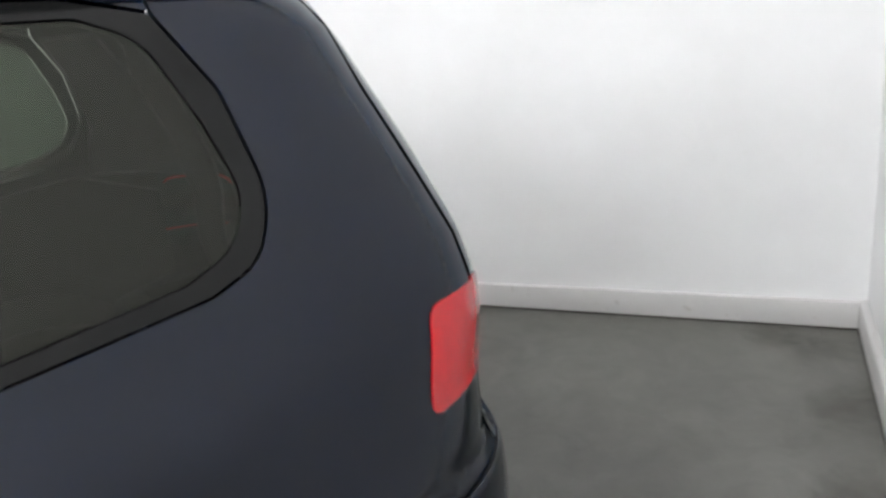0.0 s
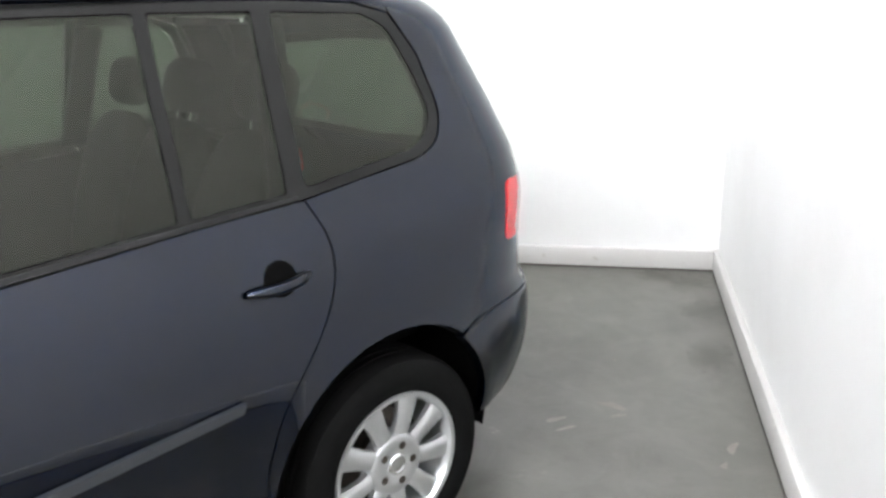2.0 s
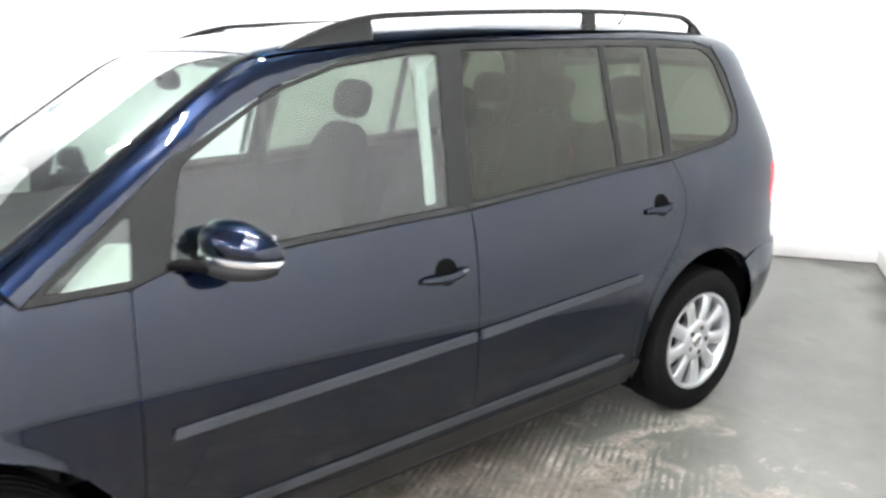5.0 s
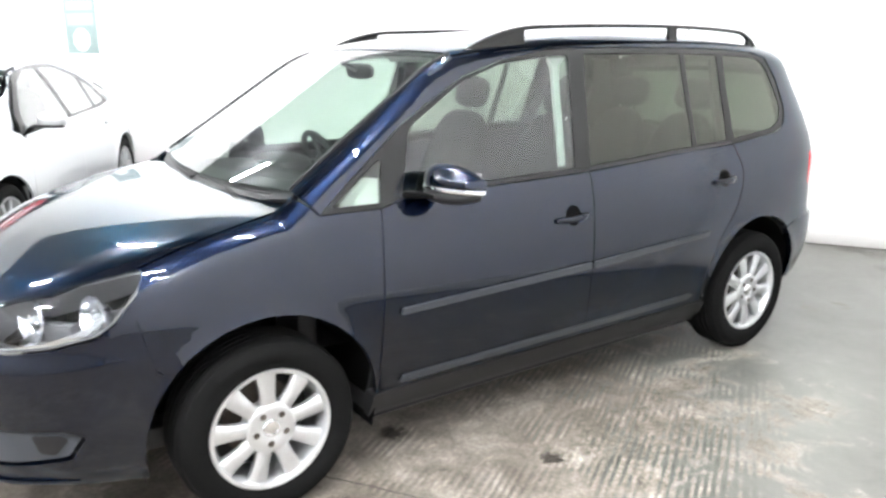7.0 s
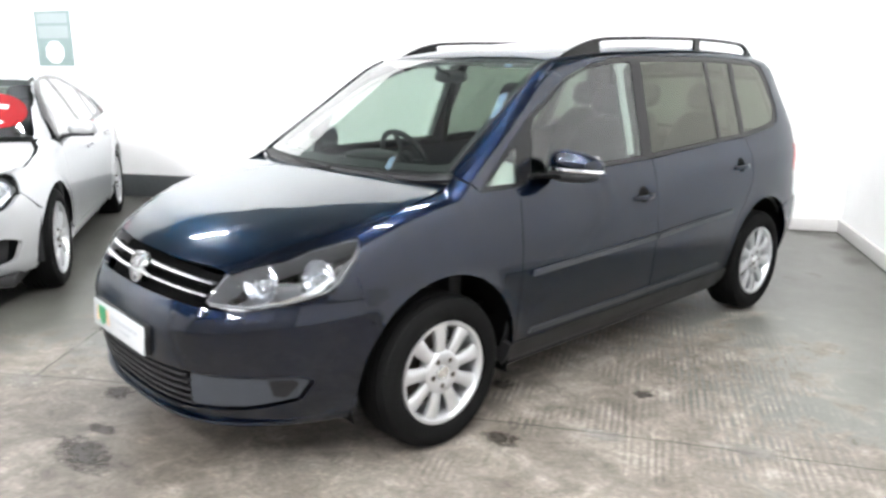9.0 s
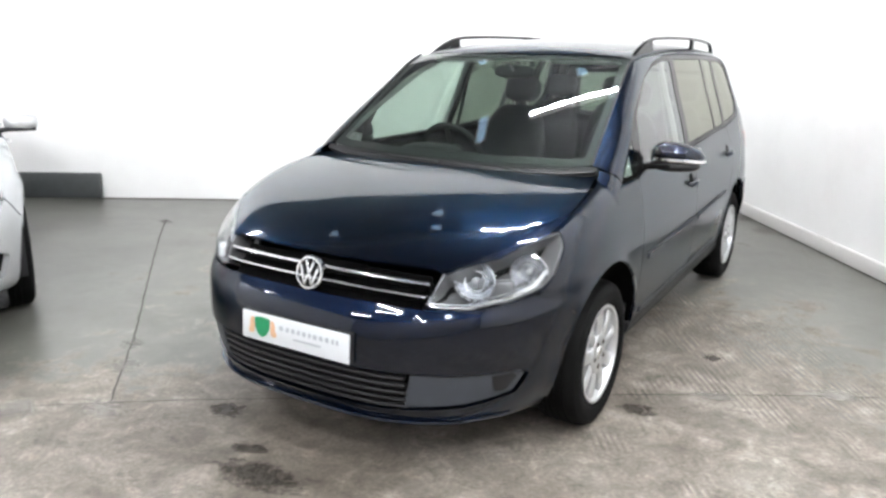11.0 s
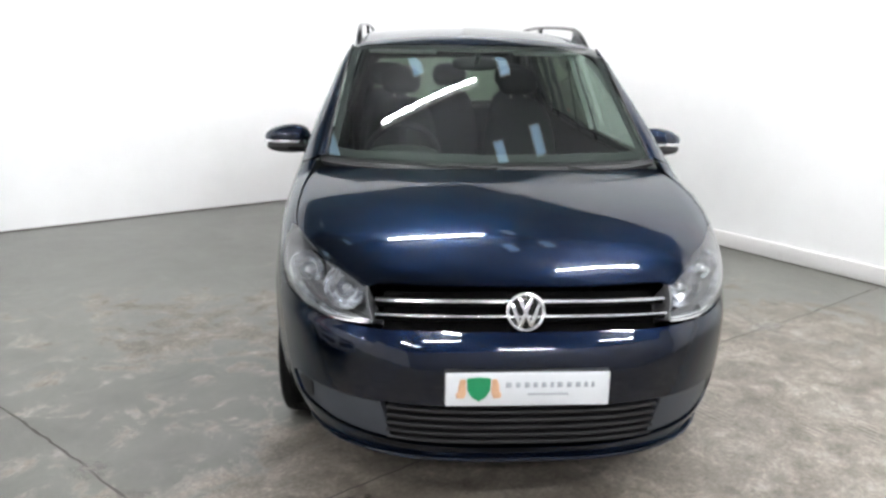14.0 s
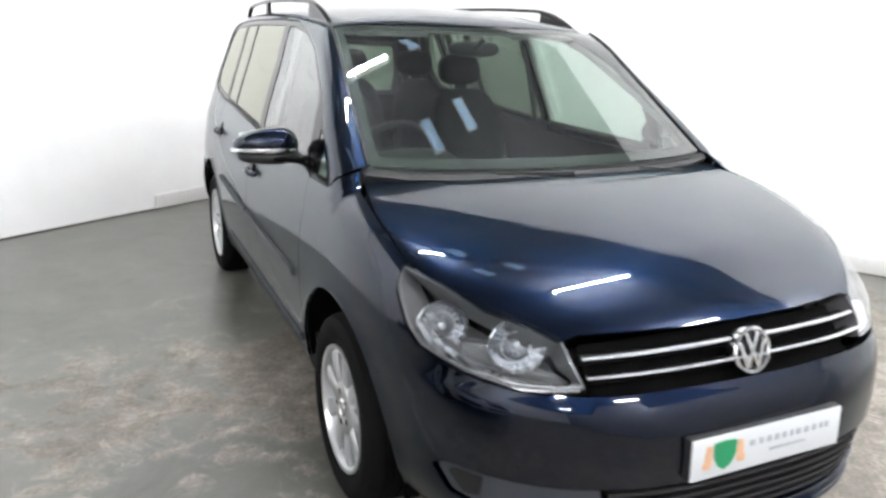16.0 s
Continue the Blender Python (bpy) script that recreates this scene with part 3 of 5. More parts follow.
class Skin:
    """Lays flat outlines on a car body: 'side' from (y, z), 'top' from (x, y), 'wrap' and 'tail' from (turn round the nose or tail, z)."""

    def __init__(self, outside_of, nose_axis, tail_axis):
        self.outside_of, self.nose_axis, self.tail_axis = outside_of, nose_axis, tail_axis

    def points(self, kind, a, b, m):
        if kind == "side":
            return m, a, b
        if kind == "top":
            return a, b, m
        turn = a / 0.9
        if kind == "wrap":
            return m * np.sin(turn), self.nose_axis - m * np.cos(turn), b
        return m * np.sin(turn), self.tail_axis + m * np.cos(turn), b

    def place(self, kind, a, b):
        a, b = np.asarray(a, float), np.asarray(b, float)
        lo, hi = {"side": (0.0, 1.1), "top": (0.3, 1.9), "wrap": (0.02, 1.5), "tail": (0.02, 1.5)}[kind]
        lo, hi = np.full(a.shape, lo), np.full(a.shape, hi)
        for _ in range(36):
            m = (lo + hi) / 2
            out = self.outside_of(*self.points(kind, a, b, m)) > 0
            lo, hi = np.where(out, lo, m), np.where(out, m, hi)
        return np.stack([np.broadcast_to(c, a.shape) for c in self.points(kind, a, b, (lo + hi) / 2)], -1)

    def normal(self, p):
        e = 2e-3
        g = np.stack([self.outside_of(*(p + np.eye(3)[i] * e).T) - self.outside_of(*(p - np.eye(3)[i] * e).T) for i in range(3)], -1)
        return g / np.maximum(np.linalg.norm(g, axis=-1, keepdims=True), 1e-12)

    def spot(self, kind, a, b):
        return Vector(self.place(kind, np.array([a]), np.array([b]))[0])

    def to_wrap(self, x, y, z):
        return 0.9 * math.atan2(x, self.nose_axis - y), z

    def to_tail(self, x, y, z):
        return 0.9 * math.atan2(x, y - self.tail_axis), z


def arch(axle, z0, r, a0, a1, n=14):
    """Points of a wheel arch in the side view, between two angles in degrees (0 to the tail, 90 up)."""
    return [(axle + r * math.cos(radians(a0 + (a1 - a0) * k / n)), z0 + r * math.sin(radians(a0 + (a1 - a0) * k / n)), 0) for k in range(n + 1)]


VAN = Skin(outside, -1.30, 1.30)
VAN_SCREEN = Skin(outside_screen, -1.30, 1.30)
VAN_HOOD = Skin(outside_hood, -1.30, 1.30)
VAN_LABEL = "dark blue metallic people carrier with black roof rails, parked"


KNOWN = {}


def wrap_at(skin, x, z, kind="wrap"):
    """The wrap coordinates of the skin's point at that x and z."""
    key = (id(skin), kind, round(z, 4))
    if key not in KNOWN:
        turns = np.linspace(0, 1.12, 240)
        KNOWN[key] = turns, np.maximum.accumulate(skin.place(kind, turns, np.full(240, float(z)))[:, 0])
    turns, xs = KNOWN[key]
    return (math.copysign(float(np.interp(abs(x), xs, turns)), x), z)


def both(right):
    """A symmetric outline from its right half, listed from the middle round to the middle."""
    return right + [(-p[0], *p[1:]) for p in reversed(right) if abs(p[0]) > 1e-6]


def side_to_wrap(skin, y, z, kind="wrap"):
    p = skin.spot("side", y, z)
    return skin.to_wrap(*p) if kind == "wrap" else skin.to_tail(*p)


def top_to_side(skin, x, y):
    p = skin.spot("top", x, y)
    return (p.y, p.z)


def make_wheel(radius=0.315, width=0.20, rim_r=0.212, spokes=9, slim=1.0):
    """Meshes of a wheel round the x axis, its face to +x."""
    w = width / 2
    tyre = bmesh.new()
    prof = [(-w + 0.012, rim_r - 0.004), (-w, rim_r + 0.02), (-w - 0.006, radius - 0.05), (-w + 0.008, radius - 0.012), (-w + 0.03, radius - 0.002)]
    for gx in (-0.045, -0.015, 0.015, 0.045):
        prof += [(gx - 0.005, radius), (gx - 0.004, radius - 0.007), (gx + 0.004, radius - 0.007), (gx + 0.005, radius)]
    prof += [(w - 0.03, radius - 0.002), (w - 0.008, radius - 0.012), (w + 0.004, radius - 0.035), (w + 0.006, radius - 0.05), (w + 0.003, radius - 0.075), (w, rim_r + 0.02), (w - 0.012, rim_r - 0.004)]
    lathe(tyre, prof, 72)
    bmesh.ops.recalc_face_normals(tyre, faces=tyre.faces)
    rim = bmesh.new()
    lathe(rim, [(-w + 0.01, rim_r - 0.004), (-w + 0.015, rim_r - 0.022), (w - 0.035, rim_r - 0.026), (w - 0.012, rim_r - 0.016), (w - 0.004, rim_r - 0.012), (w - 0.002, rim_r), (w - 0.014, rim_r + 0.002)], 72)
    for k in range(spokes):
        turn = Matrix.Rotation(2 * math.pi * k / spokes, 4, "X")
        rows = []
        for r, half, x, thick in ((0.045, 0.0165, w - 0.024, 0.03), (0.075, 0.0258, w - 0.019, 0.028), (0.095, 0.0262, w - 0.016, 0.026), (0.12, 0.0258, w - 0.014, 0.024), (0.155, 0.029, w - 0.013, 0.024), (rim_r - 0.014, 0.0365, w - 0.016, 0.024)):
            half *= slim
            ring = [(x - thick, r, -half), (x - 0.006, r, -half * 1.0), (x, r, -half * 0.72), (x + 0.001, r, 0), (x, r, half * 0.72), (x - 0.006, r, half), (x - thick, r, half)]
            rows.append([rim.verts.new(turn @ Vector(c)) for c in ring])
        for a, b in zip(rows, rows[1:]):
            for i in range(len(a) - 1):
                rim.faces.new((a[i], a[i + 1], b[i + 1], b[i]))
    lathe(rim, [(w - 0.06, 0.093 * slim), (w - 0.024, 0.092 * slim), (w - 0.016, 0.087 * slim), (w - 0.0125, 0.078 * slim), (w - 0.0125, 0.040), (w - 0.0165, 0.034), (w - 0.0165, 0.030)], 54)
    bmesh.ops.recalc_face_normals(rim, faces=rim.faces)
    cap = lathe(bmesh.new(), [(w - 0.03, 0.032), (w - 0.014, 0.032), (w - 0.009, 0.028), (w - 0.008, 0.022), (w - 0.010, 0.020), (w - 0.008, 0.0)], 30)
    bmesh.ops.recalc_face_normals(cap, faces=cap.faces)
    disc = lathe(bmesh.new(), [(-0.03, 0.05), (-0.03, 0.135), (-0.012, 0.135), (-0.012, 0.06), (0.03, 0.058), (0.03, 0.0)], 40)
    bmesh.ops.recalc_face_normals(disc, faces=disc.faces)
    back = lathe(bmesh.new(), [(-0.06, 0.0), (-0.06, rim_r - 0.012), (-w + 0.01, rim_r - 0.008)], 40)
    bmesh.ops.recalc_face_normals(back, faces=back.faces)
    bolt = lathe(bmesh.new(), [(w - 0.04, 0.0115), (w - 0.0110, 0.0115), (w - 0.0100, 0.0100), (w - 0.0120, 0.0075), (w - 0.0118, 0.0)], 12)
    bmesh.ops.recalc_face_normals(bolt, faces=bolt.faces)
    made = []
    for nm, bm, mat in (("tyre", tyre, M_RUBBER), ("rim", rim, M_ALLOY), ("hub_cap", cap, M_CHROME), ("brake_disc", disc, M_DARK_METAL), ("inner_rim", back, M_BLACK), ("wheel_bolt", bolt, M_DARK_METAL)):
        me = bpy.data.meshes.new(nm)
        for f in bm.faces:
            f.smooth = True
        for e in bm.edges:
            e.smooth = len(e.link_faces) == 2 and e.calc_face_angle(0) < radians(38)
        bm.to_mesh(me)
        bm.free()
        me.materials.append(mat)
        made.append((nm, me))
    return made


def fit_wheels(parent, meshes, spots, label):
    for x, y, z, turn, spin in spots:
        hub = new("wheel")
        hub.parent = parent
        hub.matrix_basis = Matrix.Translation((x, y, z)) @ Matrix.Rotation(radians(turn), 4, "Z") @ Matrix.Rotation(radians(spin), 4, "X")
        tagged(hub, label)
        for nm, me in meshes:
            if nm == "wheel_bolt":
                for k in range(5):
                    ob = new(nm, me)
                    ob.parent = hub
                    a = 2 * math.pi * (k + 0.5) / 5
                    ob.location = (0, 0.056 * math.cos(a), 0.056 * math.sin(a))
                continue
            ob = new(nm, me)
            ob.parent = hub


def van_shell(car):
    S = VAN
    # edges that two panels share
    hood_edge = [(0.735, -1.185), (0.768, -1.35), (0.782, -1.52), (0.782, -1.64), (0.772, -1.715)]
    hood_edge = [(float(smooth_curve([p[1] for p in hood_edge[::-1]], [p[0] for p in hood_edge[::-1]])(y)), float(y)) for y in np.linspace(-1.185, -1.715, 13)]
    hood_side = [top_to_side(S, x, y) for x, y in hood_edge]
    lamp = [(.490, -2.15, .690), (.520, -2.07, .798), (.67, -1.925, .858), (.76, -1.755, .898), (.803, -1.686, .907), (.828, -1.710, .855), (.818, -1.785, .765), (.80, -1.83, .730), (.74, -1.955, .698), (.65, -2.06, .682)]
    lamp_w = [S.to_wrap(*p) for p in lamp]
    front_gap = [(-.930, .335, .03), (-.928, .45), (-.915, .64), (-.905, .83), (-.888, 1.010)]
    mid_gap = [(.110, .335), (.115, .60), (.126, .80), (.150, 1.048)]
    rear_gap = [(.930, .335, .03), (.940, .50), (.985, .62, .05), (1.065, .72, .05), (1.14, .81, .05), (1.195, .91, .05), (1.205, 1.005, .05), (1.165, 1.098)]
    belt_front = [(-1.12, 1.013), (-.888, 1.010), (-.80, 1.033), (.150, 1.048)]
    belt_rear = [(.150, 1.048), (.85, 1.086), (1.165, 1.098)]
    belt_quarter = [(1.165, 1.098), (1.54, 1.137), (1.62, 1.165, .04), (1.66, 1.25, .06), (1.635, 1.40), (1.575, 1.512)]
    frame_low = [(-1.12, 1.013), (-.90, 1.178), (-.74, 1.291), (-.43, 1.447), (-.2, 1.515), (.05, 1.553), (.45, 1.562), (.95, 1.562), (1.25, 1.556), (1.47, 1.542), (1.575, 1.512)]
    roof_edge = [(.722, -1.172), (.630, -.453), (.632, -.30), (.628, 0.0), (.618, .60), (.605, 1.2), (.585, 1.58), (.560, 1.78)]
    roof_side = [top_to_side(S, x, y) for x, y in roof_edge]
    R0, RZ = .395, .325
    gate_line = ((1.53, .565), (1.46, .605), (1.36, .650), (1.25, .690), (1.10, .730), (.95, .745), (.80, .750), (.66, .745))

    # bonnet, roof, screen
    lead = [(x, S.spot("wrap", *wrap_at(S, x, .797)).y) if x else (0, S.spot("wrap", 0, .797).y) for x in (0, .12, .24, .36, .47)]
    hood = [(x, y, 0) for x, y in lead] + [(.522, -2.064, .01)] + [(.667, -1.923), (.757, -1.757)] + [(x, y) for x, y in reversed(hood_edge)] + [(.66, -1.195, 0), (.60, -1.212, 0), (.40, -1.249, 0), (.2, -1.272, 0), (0, -1.280, 0)]
    panel("bonnet", VAN_HOOD, "top", both(hood), M_BLUE, car, "dark blue bonnet, dusty and reflecting lamps", step=.05)
    scr = [(0, -1.275, 0), (.2, -1.267, 0), (.4, -1.243, 0), (.58, -1.208, 0), (.703, -1.172, .02), (.617, -.454, .03), (.5, -.482, 0), (.3, -.514, 0), (.15, -.528, 0), (0, -.532, 0)]
    glass = panel("windscreen", VAN_SCREEN, "top", both(scr), M_GLASS, car, "clear windscreen with a black printed edge", step=.07, depth=.004)
    for s in (1, -1):
        line = [VAN_SCREEN.spot("top", .711 - .086 * k / 12, -1.172 + .720 * k / 12) for k in range(13)]
        part("screen_seal", sweep(bmesh.new(), [Vector((s * p.x, p.y, p.z + .003)) for p in line], oval(.0055, .005, 8, 3)), M_BLACK, glass, "black rubber seal beside the windscreen")
        ribs = bmesh.new()
        rows = []
        for k, p in enumerate(line):
            y, z = (roof_side[0][i] + (roof_side[1][i] - roof_side[0][i]) * k / 12 for i in (0, 1))
            q = S.spot("side", y, z - .010) + Vector((-.0015, 0, 0))
            p = p + Vector((.002, 0, -.001))
            m = (p + q) / 2 + Vector((.10, 0, .07)) * (p - q).length
            rows.append([ribs.verts.new((s * v.x, v.y, v.z)) for v in (p, p * .56 + q * .06 + m * .38, m, q * .56 + p * .06 + m * .38, q)])
        for a, b in zip(rows, rows[1:]):
            for i in range(4):
                ribs.faces.new((a[i], a[i + 1], b[i + 1], b[i]))
        bmesh.ops.recalc_face_normals(ribs, faces=ribs.faces)
        part("pillar_edge", ribs, M_BLUE, car, "dark blue inner edge of the windscreen pillar")
    frit = [(0, -1.225), (.3, -1.207), (.58, -1.160), (.662, -1.130), (.588, -.505), (.48, -.520), (.3, -.55), (0, -.566)]
    panel("printed_edge", VAN_SCREEN, "top", both(scr), M_BLACK, glass, "black printed edge of the windscreen", holes=[both(frit)], lift=-.007, depth=.001, step=.06)
    roof = [(0, -.525, 0), (.15, -.521, 0), (.3, -.507, 0), (.5, -.475, 0), (.626, -.448, 0)] + [(x - .004, y, 0) for x, y in roof_edge[2:]] + [(.40, 1.83, 0), (.2, 1.855, 0), (0, 1.86, 0)]
    panel("roof", S, "top", both(roof), M_BLUE, car, "dark blue roof", step=.08)
    headliner = [(0, -.50), (.55, -.42), (.55, 0), (.53, 1.2), (.48, 1.75), (0, 1.8)]
    panel("headliner", S, "top", both(headliner), M_PALE_TRIM, car, "pale grey cabin headliner", lift=-.045, depth=.01, step=.12)
    cowl = [(0, -1.312), (.4, -1.28), (.6, -1.243), (.735, -1.19), (.735, -1.16), (.58, -1.198), (.4, -1.233), (0, -1.265)]
    panel("cowl", S, "top", both(cowl), M_BLACK, car, "black plastic cowl under the wipers", lift=-.012, depth=.02, step=.06)
    under = [(0, -2.05), (.45, -1.96), (.70, -1.62), (.70, -1.2), (0, -1.28)]
    panel("engine_cover", S, "top", both(under), M_BLACK, car, lift=-.05, step=.12)

    # nose
    bumper_r = [(0, .676, 0), wrap_at(S, .25, .676) + (0,), wrap_at(S, .46, .672)] + [(a, z - .006) for a, z in lamp_w[:-6:-1]]
    bumper_r += [side_to_wrap(S, -1.728, .790), side_to_wrap(S, -1.684, .60)]
    arc = [(y, z) for y, z, _ in arch(-1.339, RZ, R0, 140, 196, 8)]
    bumper_r += [side_to_wrap(S, y, z) + (0,) for y, z in arc] + [wrap_at(S, .55, .236), wrap_at(S, .25, .231), (0, .230, 0)]
    mouth_r = [(0, .447, 0), wrap_at(S, .25, .447) + (0,), wrap_at(S, .46, .446), wrap_at(S, .755, .440), wrap_at(S, .780, .415), wrap_at(S, .745, .340), wrap_at(S, .62, .308), wrap_at(S, .44, .296), wrap_at(S, .22, .288), (0, .286, 0)]
    panel("front_bumper", S, "wrap", both(bumper_r), M_BLUE, car, "dark blue front bumper with a lower air intake", holes=[both(mouth_r)], step=.04, depth=.03, lift=.0015, gap=.0)
    lip = []
    for k in range(25):
        x = -.715 + 1.43 * k / 24
        a, _ = wrap_at(S, max(abs(x), .001), .245 + .02 * max(abs(x) - .5, 0))
        p = S.spot("wrap", math.copysign(a, x), .245 + .10 * max(abs(x) - .5, 0) ** 2)
        n = Vector((p.x, p.y + 1.3, 0)).normalized()
        lip.append(p + n * .004)
    part("chin_lip", sweep(bmesh.new(), lip, oval(.016, .009, 10, 2.5), scales=[.3, .7] + [1] * 21 + [.7, .3]), M_BLUE, car, "glossy dark blue lip under the bumper")
    back_r = [(0, .82), wrap_at(S, .46, .80), wrap_at(S, .47, .68), wrap_at(S, .74, .62), wrap_at(S, .74, .45), wrap_at(S, .70, .26), (0, .24)]
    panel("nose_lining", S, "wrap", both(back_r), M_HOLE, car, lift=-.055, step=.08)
    for s in (1, -1):
        fog = [wrap_at(S, .465, .440), wrap_at(S, .755, .434), wrap_at(S, .774, .413), wrap_at(S, .742, .345), wrap_at(S, .62, .314), wrap_at(S, .430, .301)]
        pan = panel("fog_lamp_panel", S, "wrap", fog, M_GREY_PLASTIC, car, "matt slate-grey plastic blanking panel in the bumper", lift=-.008, depth=.03, mirror=s < 0)
        ring = [wrap_at(S, .700, .428), wrap_at(S, .750, .425), wrap_at(S, .758, .410), wrap_at(S, .725, .352), wrap_at(S, .700, .36)]
        panel("recess", S, "wrap", ring, M_BLACK, pan, lift=-.004, depth=.003, mirror=s < 0)
    grille = new("lower_grille")
    grille.parent = car
    tagged(grille, "black slatted lower grille")
    for z in (.306, .335, .364, .393, .422):
        bm = bmesh.new()
        path = []
        for k in range(13):
            x = -.44 + .88 * k / 12
            a, _ = wrap_at(S, max(abs(x), .001), z)
            p = S.spot("wrap", math.copysign(a, x), z)
            path.append(p + Vector((0, .018, 0)))
        sweep(bm, path, oval(.014, .0065, 8, 4))
        part("slat", bm, M_BLACK, grille)
    top = new("radiator_grille")
    top.parent = car
    tagged(top, "black radiator grille with two chrome bars")
    for z, hh in ((.757, .0052), (.717, .0052)):
        bm, dark = bmesh.new(), bmesh.new()
        path = []
        for k in range(17):
            x = -.478 + .956 * k / 16
            a, _ = wrap_at(S, max(abs(x), .001), z)
            p = S.spot("wrap", math.copysign(a, x), z)
            path.append(p + Vector((0, .010, -.010 * (abs(x) / .48) ** 2 + .004)))
        sweep(bm, path, oval(.012, hh, 10, 3))
        part("chrome_bar", bm, M_CHROME, top, "polished chrome bar")
        sweep(dark, [p + Vector((0, .02, -.016)) for p in path], oval(.016, .011, 8, 3))
        part("black_bar", dark, M_HOLE, top)
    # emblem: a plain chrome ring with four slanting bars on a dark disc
    face = Matrix.Translation((0, S.spot("wrap", 0, .735).y - .004, .735)) @ Matrix.Rotation(radians(-14), 4, "X") @ Matrix.Rotation(radians(-90), 4, "Z")
    em = part("emblem", lathe(bmesh.new(), [(-.03, .060), (-.002, .060), (0, .055), (0, 0)], 40, face), M_GLOSS_BLACK, car, "round chrome emblem")
    part("ring", lathe(bmesh.new(), [(-.01, .0635), (.006, .0635), (.010, .060), (.010, .056), (.006, .0525), (-.004, .0525)], 48, face), M_CHROME, em, "chrome ring")
    for y0, z0, y1, z1 in ((-.043, .026, -.018, -.046), (.043, .026, .018, -.046), (-.020, .047, .018, -.046), (.020, .047, -.018, -.046)):
        d = Vector((0, y1 - y0, z1 - z0))
        m = face @ Matrix.Translation((.003, (y0 + y1) / 2, (z0 + z1) / 2)) @ Matrix.Rotation(math.atan2(d.z, d.y), 4, "X")
        part("bar", boxed(-.004, .005, -d.length / 2, d.length / 2, -.0055, .0055, .002, m), M_CHROME, em)
    # number plate holder with a dealer's plate
    pm = Matrix.Translation((0, S.spot("wrap", 0, .515).y - .012, .516)) @ Matrix.Rotation(radians(-3), 4, "X")
    pl = part("number_plate", boxed(-.26, .26, -.006, .0, -.0555, .0555, .004, pm), M_PLATE, car, "white dealer plate with a green shield and pale print")
    part("plate_holder", boxed(-.262, .262, 0, .035, -.058, .058, .006, pm), M_BLACK, pl, "black plate holder")
    sh = bmesh.new()
    pts = [(-.045, .036), (0, .040), (.045, .036), (.044, -.002), (.026, -.028), (0, -.041), (-.026, -.028), (-.044, -.002)]
    f = sh.faces.new([sh.verts.new((x * .82 - .155, -.0085, z + .002)) for x, z in pts])
    r = bmesh.ops.extrude_face_region(sh, geom=[f])
    bmesh.ops.translate(sh, verts=[v for v in r["geom"] if isinstance(v, bmesh.types.BMVert)], vec=(0, .004, 0))
    bmesh.ops.recalc_face_normals(sh, faces=sh.faces)
    bmesh.ops.transform(sh, matrix=pm, verts=sh.verts)
    part("shield", sh, M_GREEN, pl, "green shield print", smooth=False)
    for s in (-1, 1):
        bm = bmesh.new()
        blob(bm, (-.155 + s * .052, -.0065, .000), (.013, .0016, .030), 2.4, 12, 8, pm)
        blob(bm, (-.155 + s * .050, -.0065, .026), (.011, .0016, .010), 2.2, 12, 6, pm)
        blob(bm, (-.155 + s * .062, -.0065, -.018), (.010, .0016, .012), 2.2, 12, 6, pm)
        part("supporter_print", bm, M_TAN, pl, "tan print beside the shield")
    x = -.07
    for wd in (.026, .022, .022, .020, .022, .016, .024, .022, .022, .016, .014):
        part("print_bar", boxed(x, x + wd * .7, -.0078, -.004, .006, .024, .001, pm), M_GREY_PRINT, pl)
        x += wd + .006
    part("print_bar", boxed(0.0, .13, -.0078, -.004, -.020, -.012, .001, pm), M_GREY_PRINT, pl)

    # headlamps
    for s in (1, -1):
        hl = panel("headlamp", S, "wrap", lamp_w, M_LENS, car, "clear headlamp with twin chrome reflectors", lift=.002, depth=.006, step=.03, mirror=s < 0)
        panel("housing", S, "wrap", lamp_w, M_LAMP_GREY, hl, "grey lamp housing", lift=-.16, depth=.012, step=.03, gap=.001, mirror=s < 0)
        rim = [wrap_at(S, .50, .683), wrap_at(S, .63, .676), wrap_at(S, .73, .697), wrap_at(S, .79, .732), wrap_at(S, .805, .785), wrap_at(S, .795, .79), wrap_at(S, .775, .745), wrap_at(S, .72, .712), wrap_at(S, .63, .694), wrap_at(S, .50, .70)]
        panel("bright_strip", S, "wrap", rim, M_CHROME, hl, "bright strip along the lamp's foot", lift=-.010, depth=.03, mirror=s < 0, radius=.004)
        edge = [(a + (.012 if a > lamp_w[i - 1][0] else -.012) * 0, z) for i, (a, z) in enumerate(lamp_w)]
        panel("surround", S, "wrap", edge, M_LAMP_GREY, hl, holes=[[(p.x, p.y) for p in inset([Vector(q) for q in lamp_w], .007)]], lift=-.008, depth=.10, step=.03, gap=.0, mirror=s < 0)
        for p, r in ((Vector((.577, -1.945, .745)), .074), (Vector((.720, -1.795, .764)), .068)):
            n = Vector((0.32, -0.94, 0.10)).normalized()
            if s < 0:
                p.x, n.x = -p.x, -n.x
            m = Matrix.Translation(p) @ n.to_track_quat("X", "Z").to_matrix().to_4x4()
            bowl = lathe(bmesh.new(), [(.030, r * 1.05), (.034, r), (.026, r * .93), (.004, r * .72), (-.018, r * .45), (-.03, .014), (-.03, 0)], 18, m)
            part("reflector", bowl, M_REFLECTOR, hl, "faceted chrome reflector bowl", smooth=False)
            ring = lathe(bmesh.new(), [(.002, r * .58), (.016, r * .58), (.020, r * .52), (.016, r * .46), (.002, r * .46)], 28, m)
            bmesh.ops.recalc_face_normals(ring, faces=ring.faces)
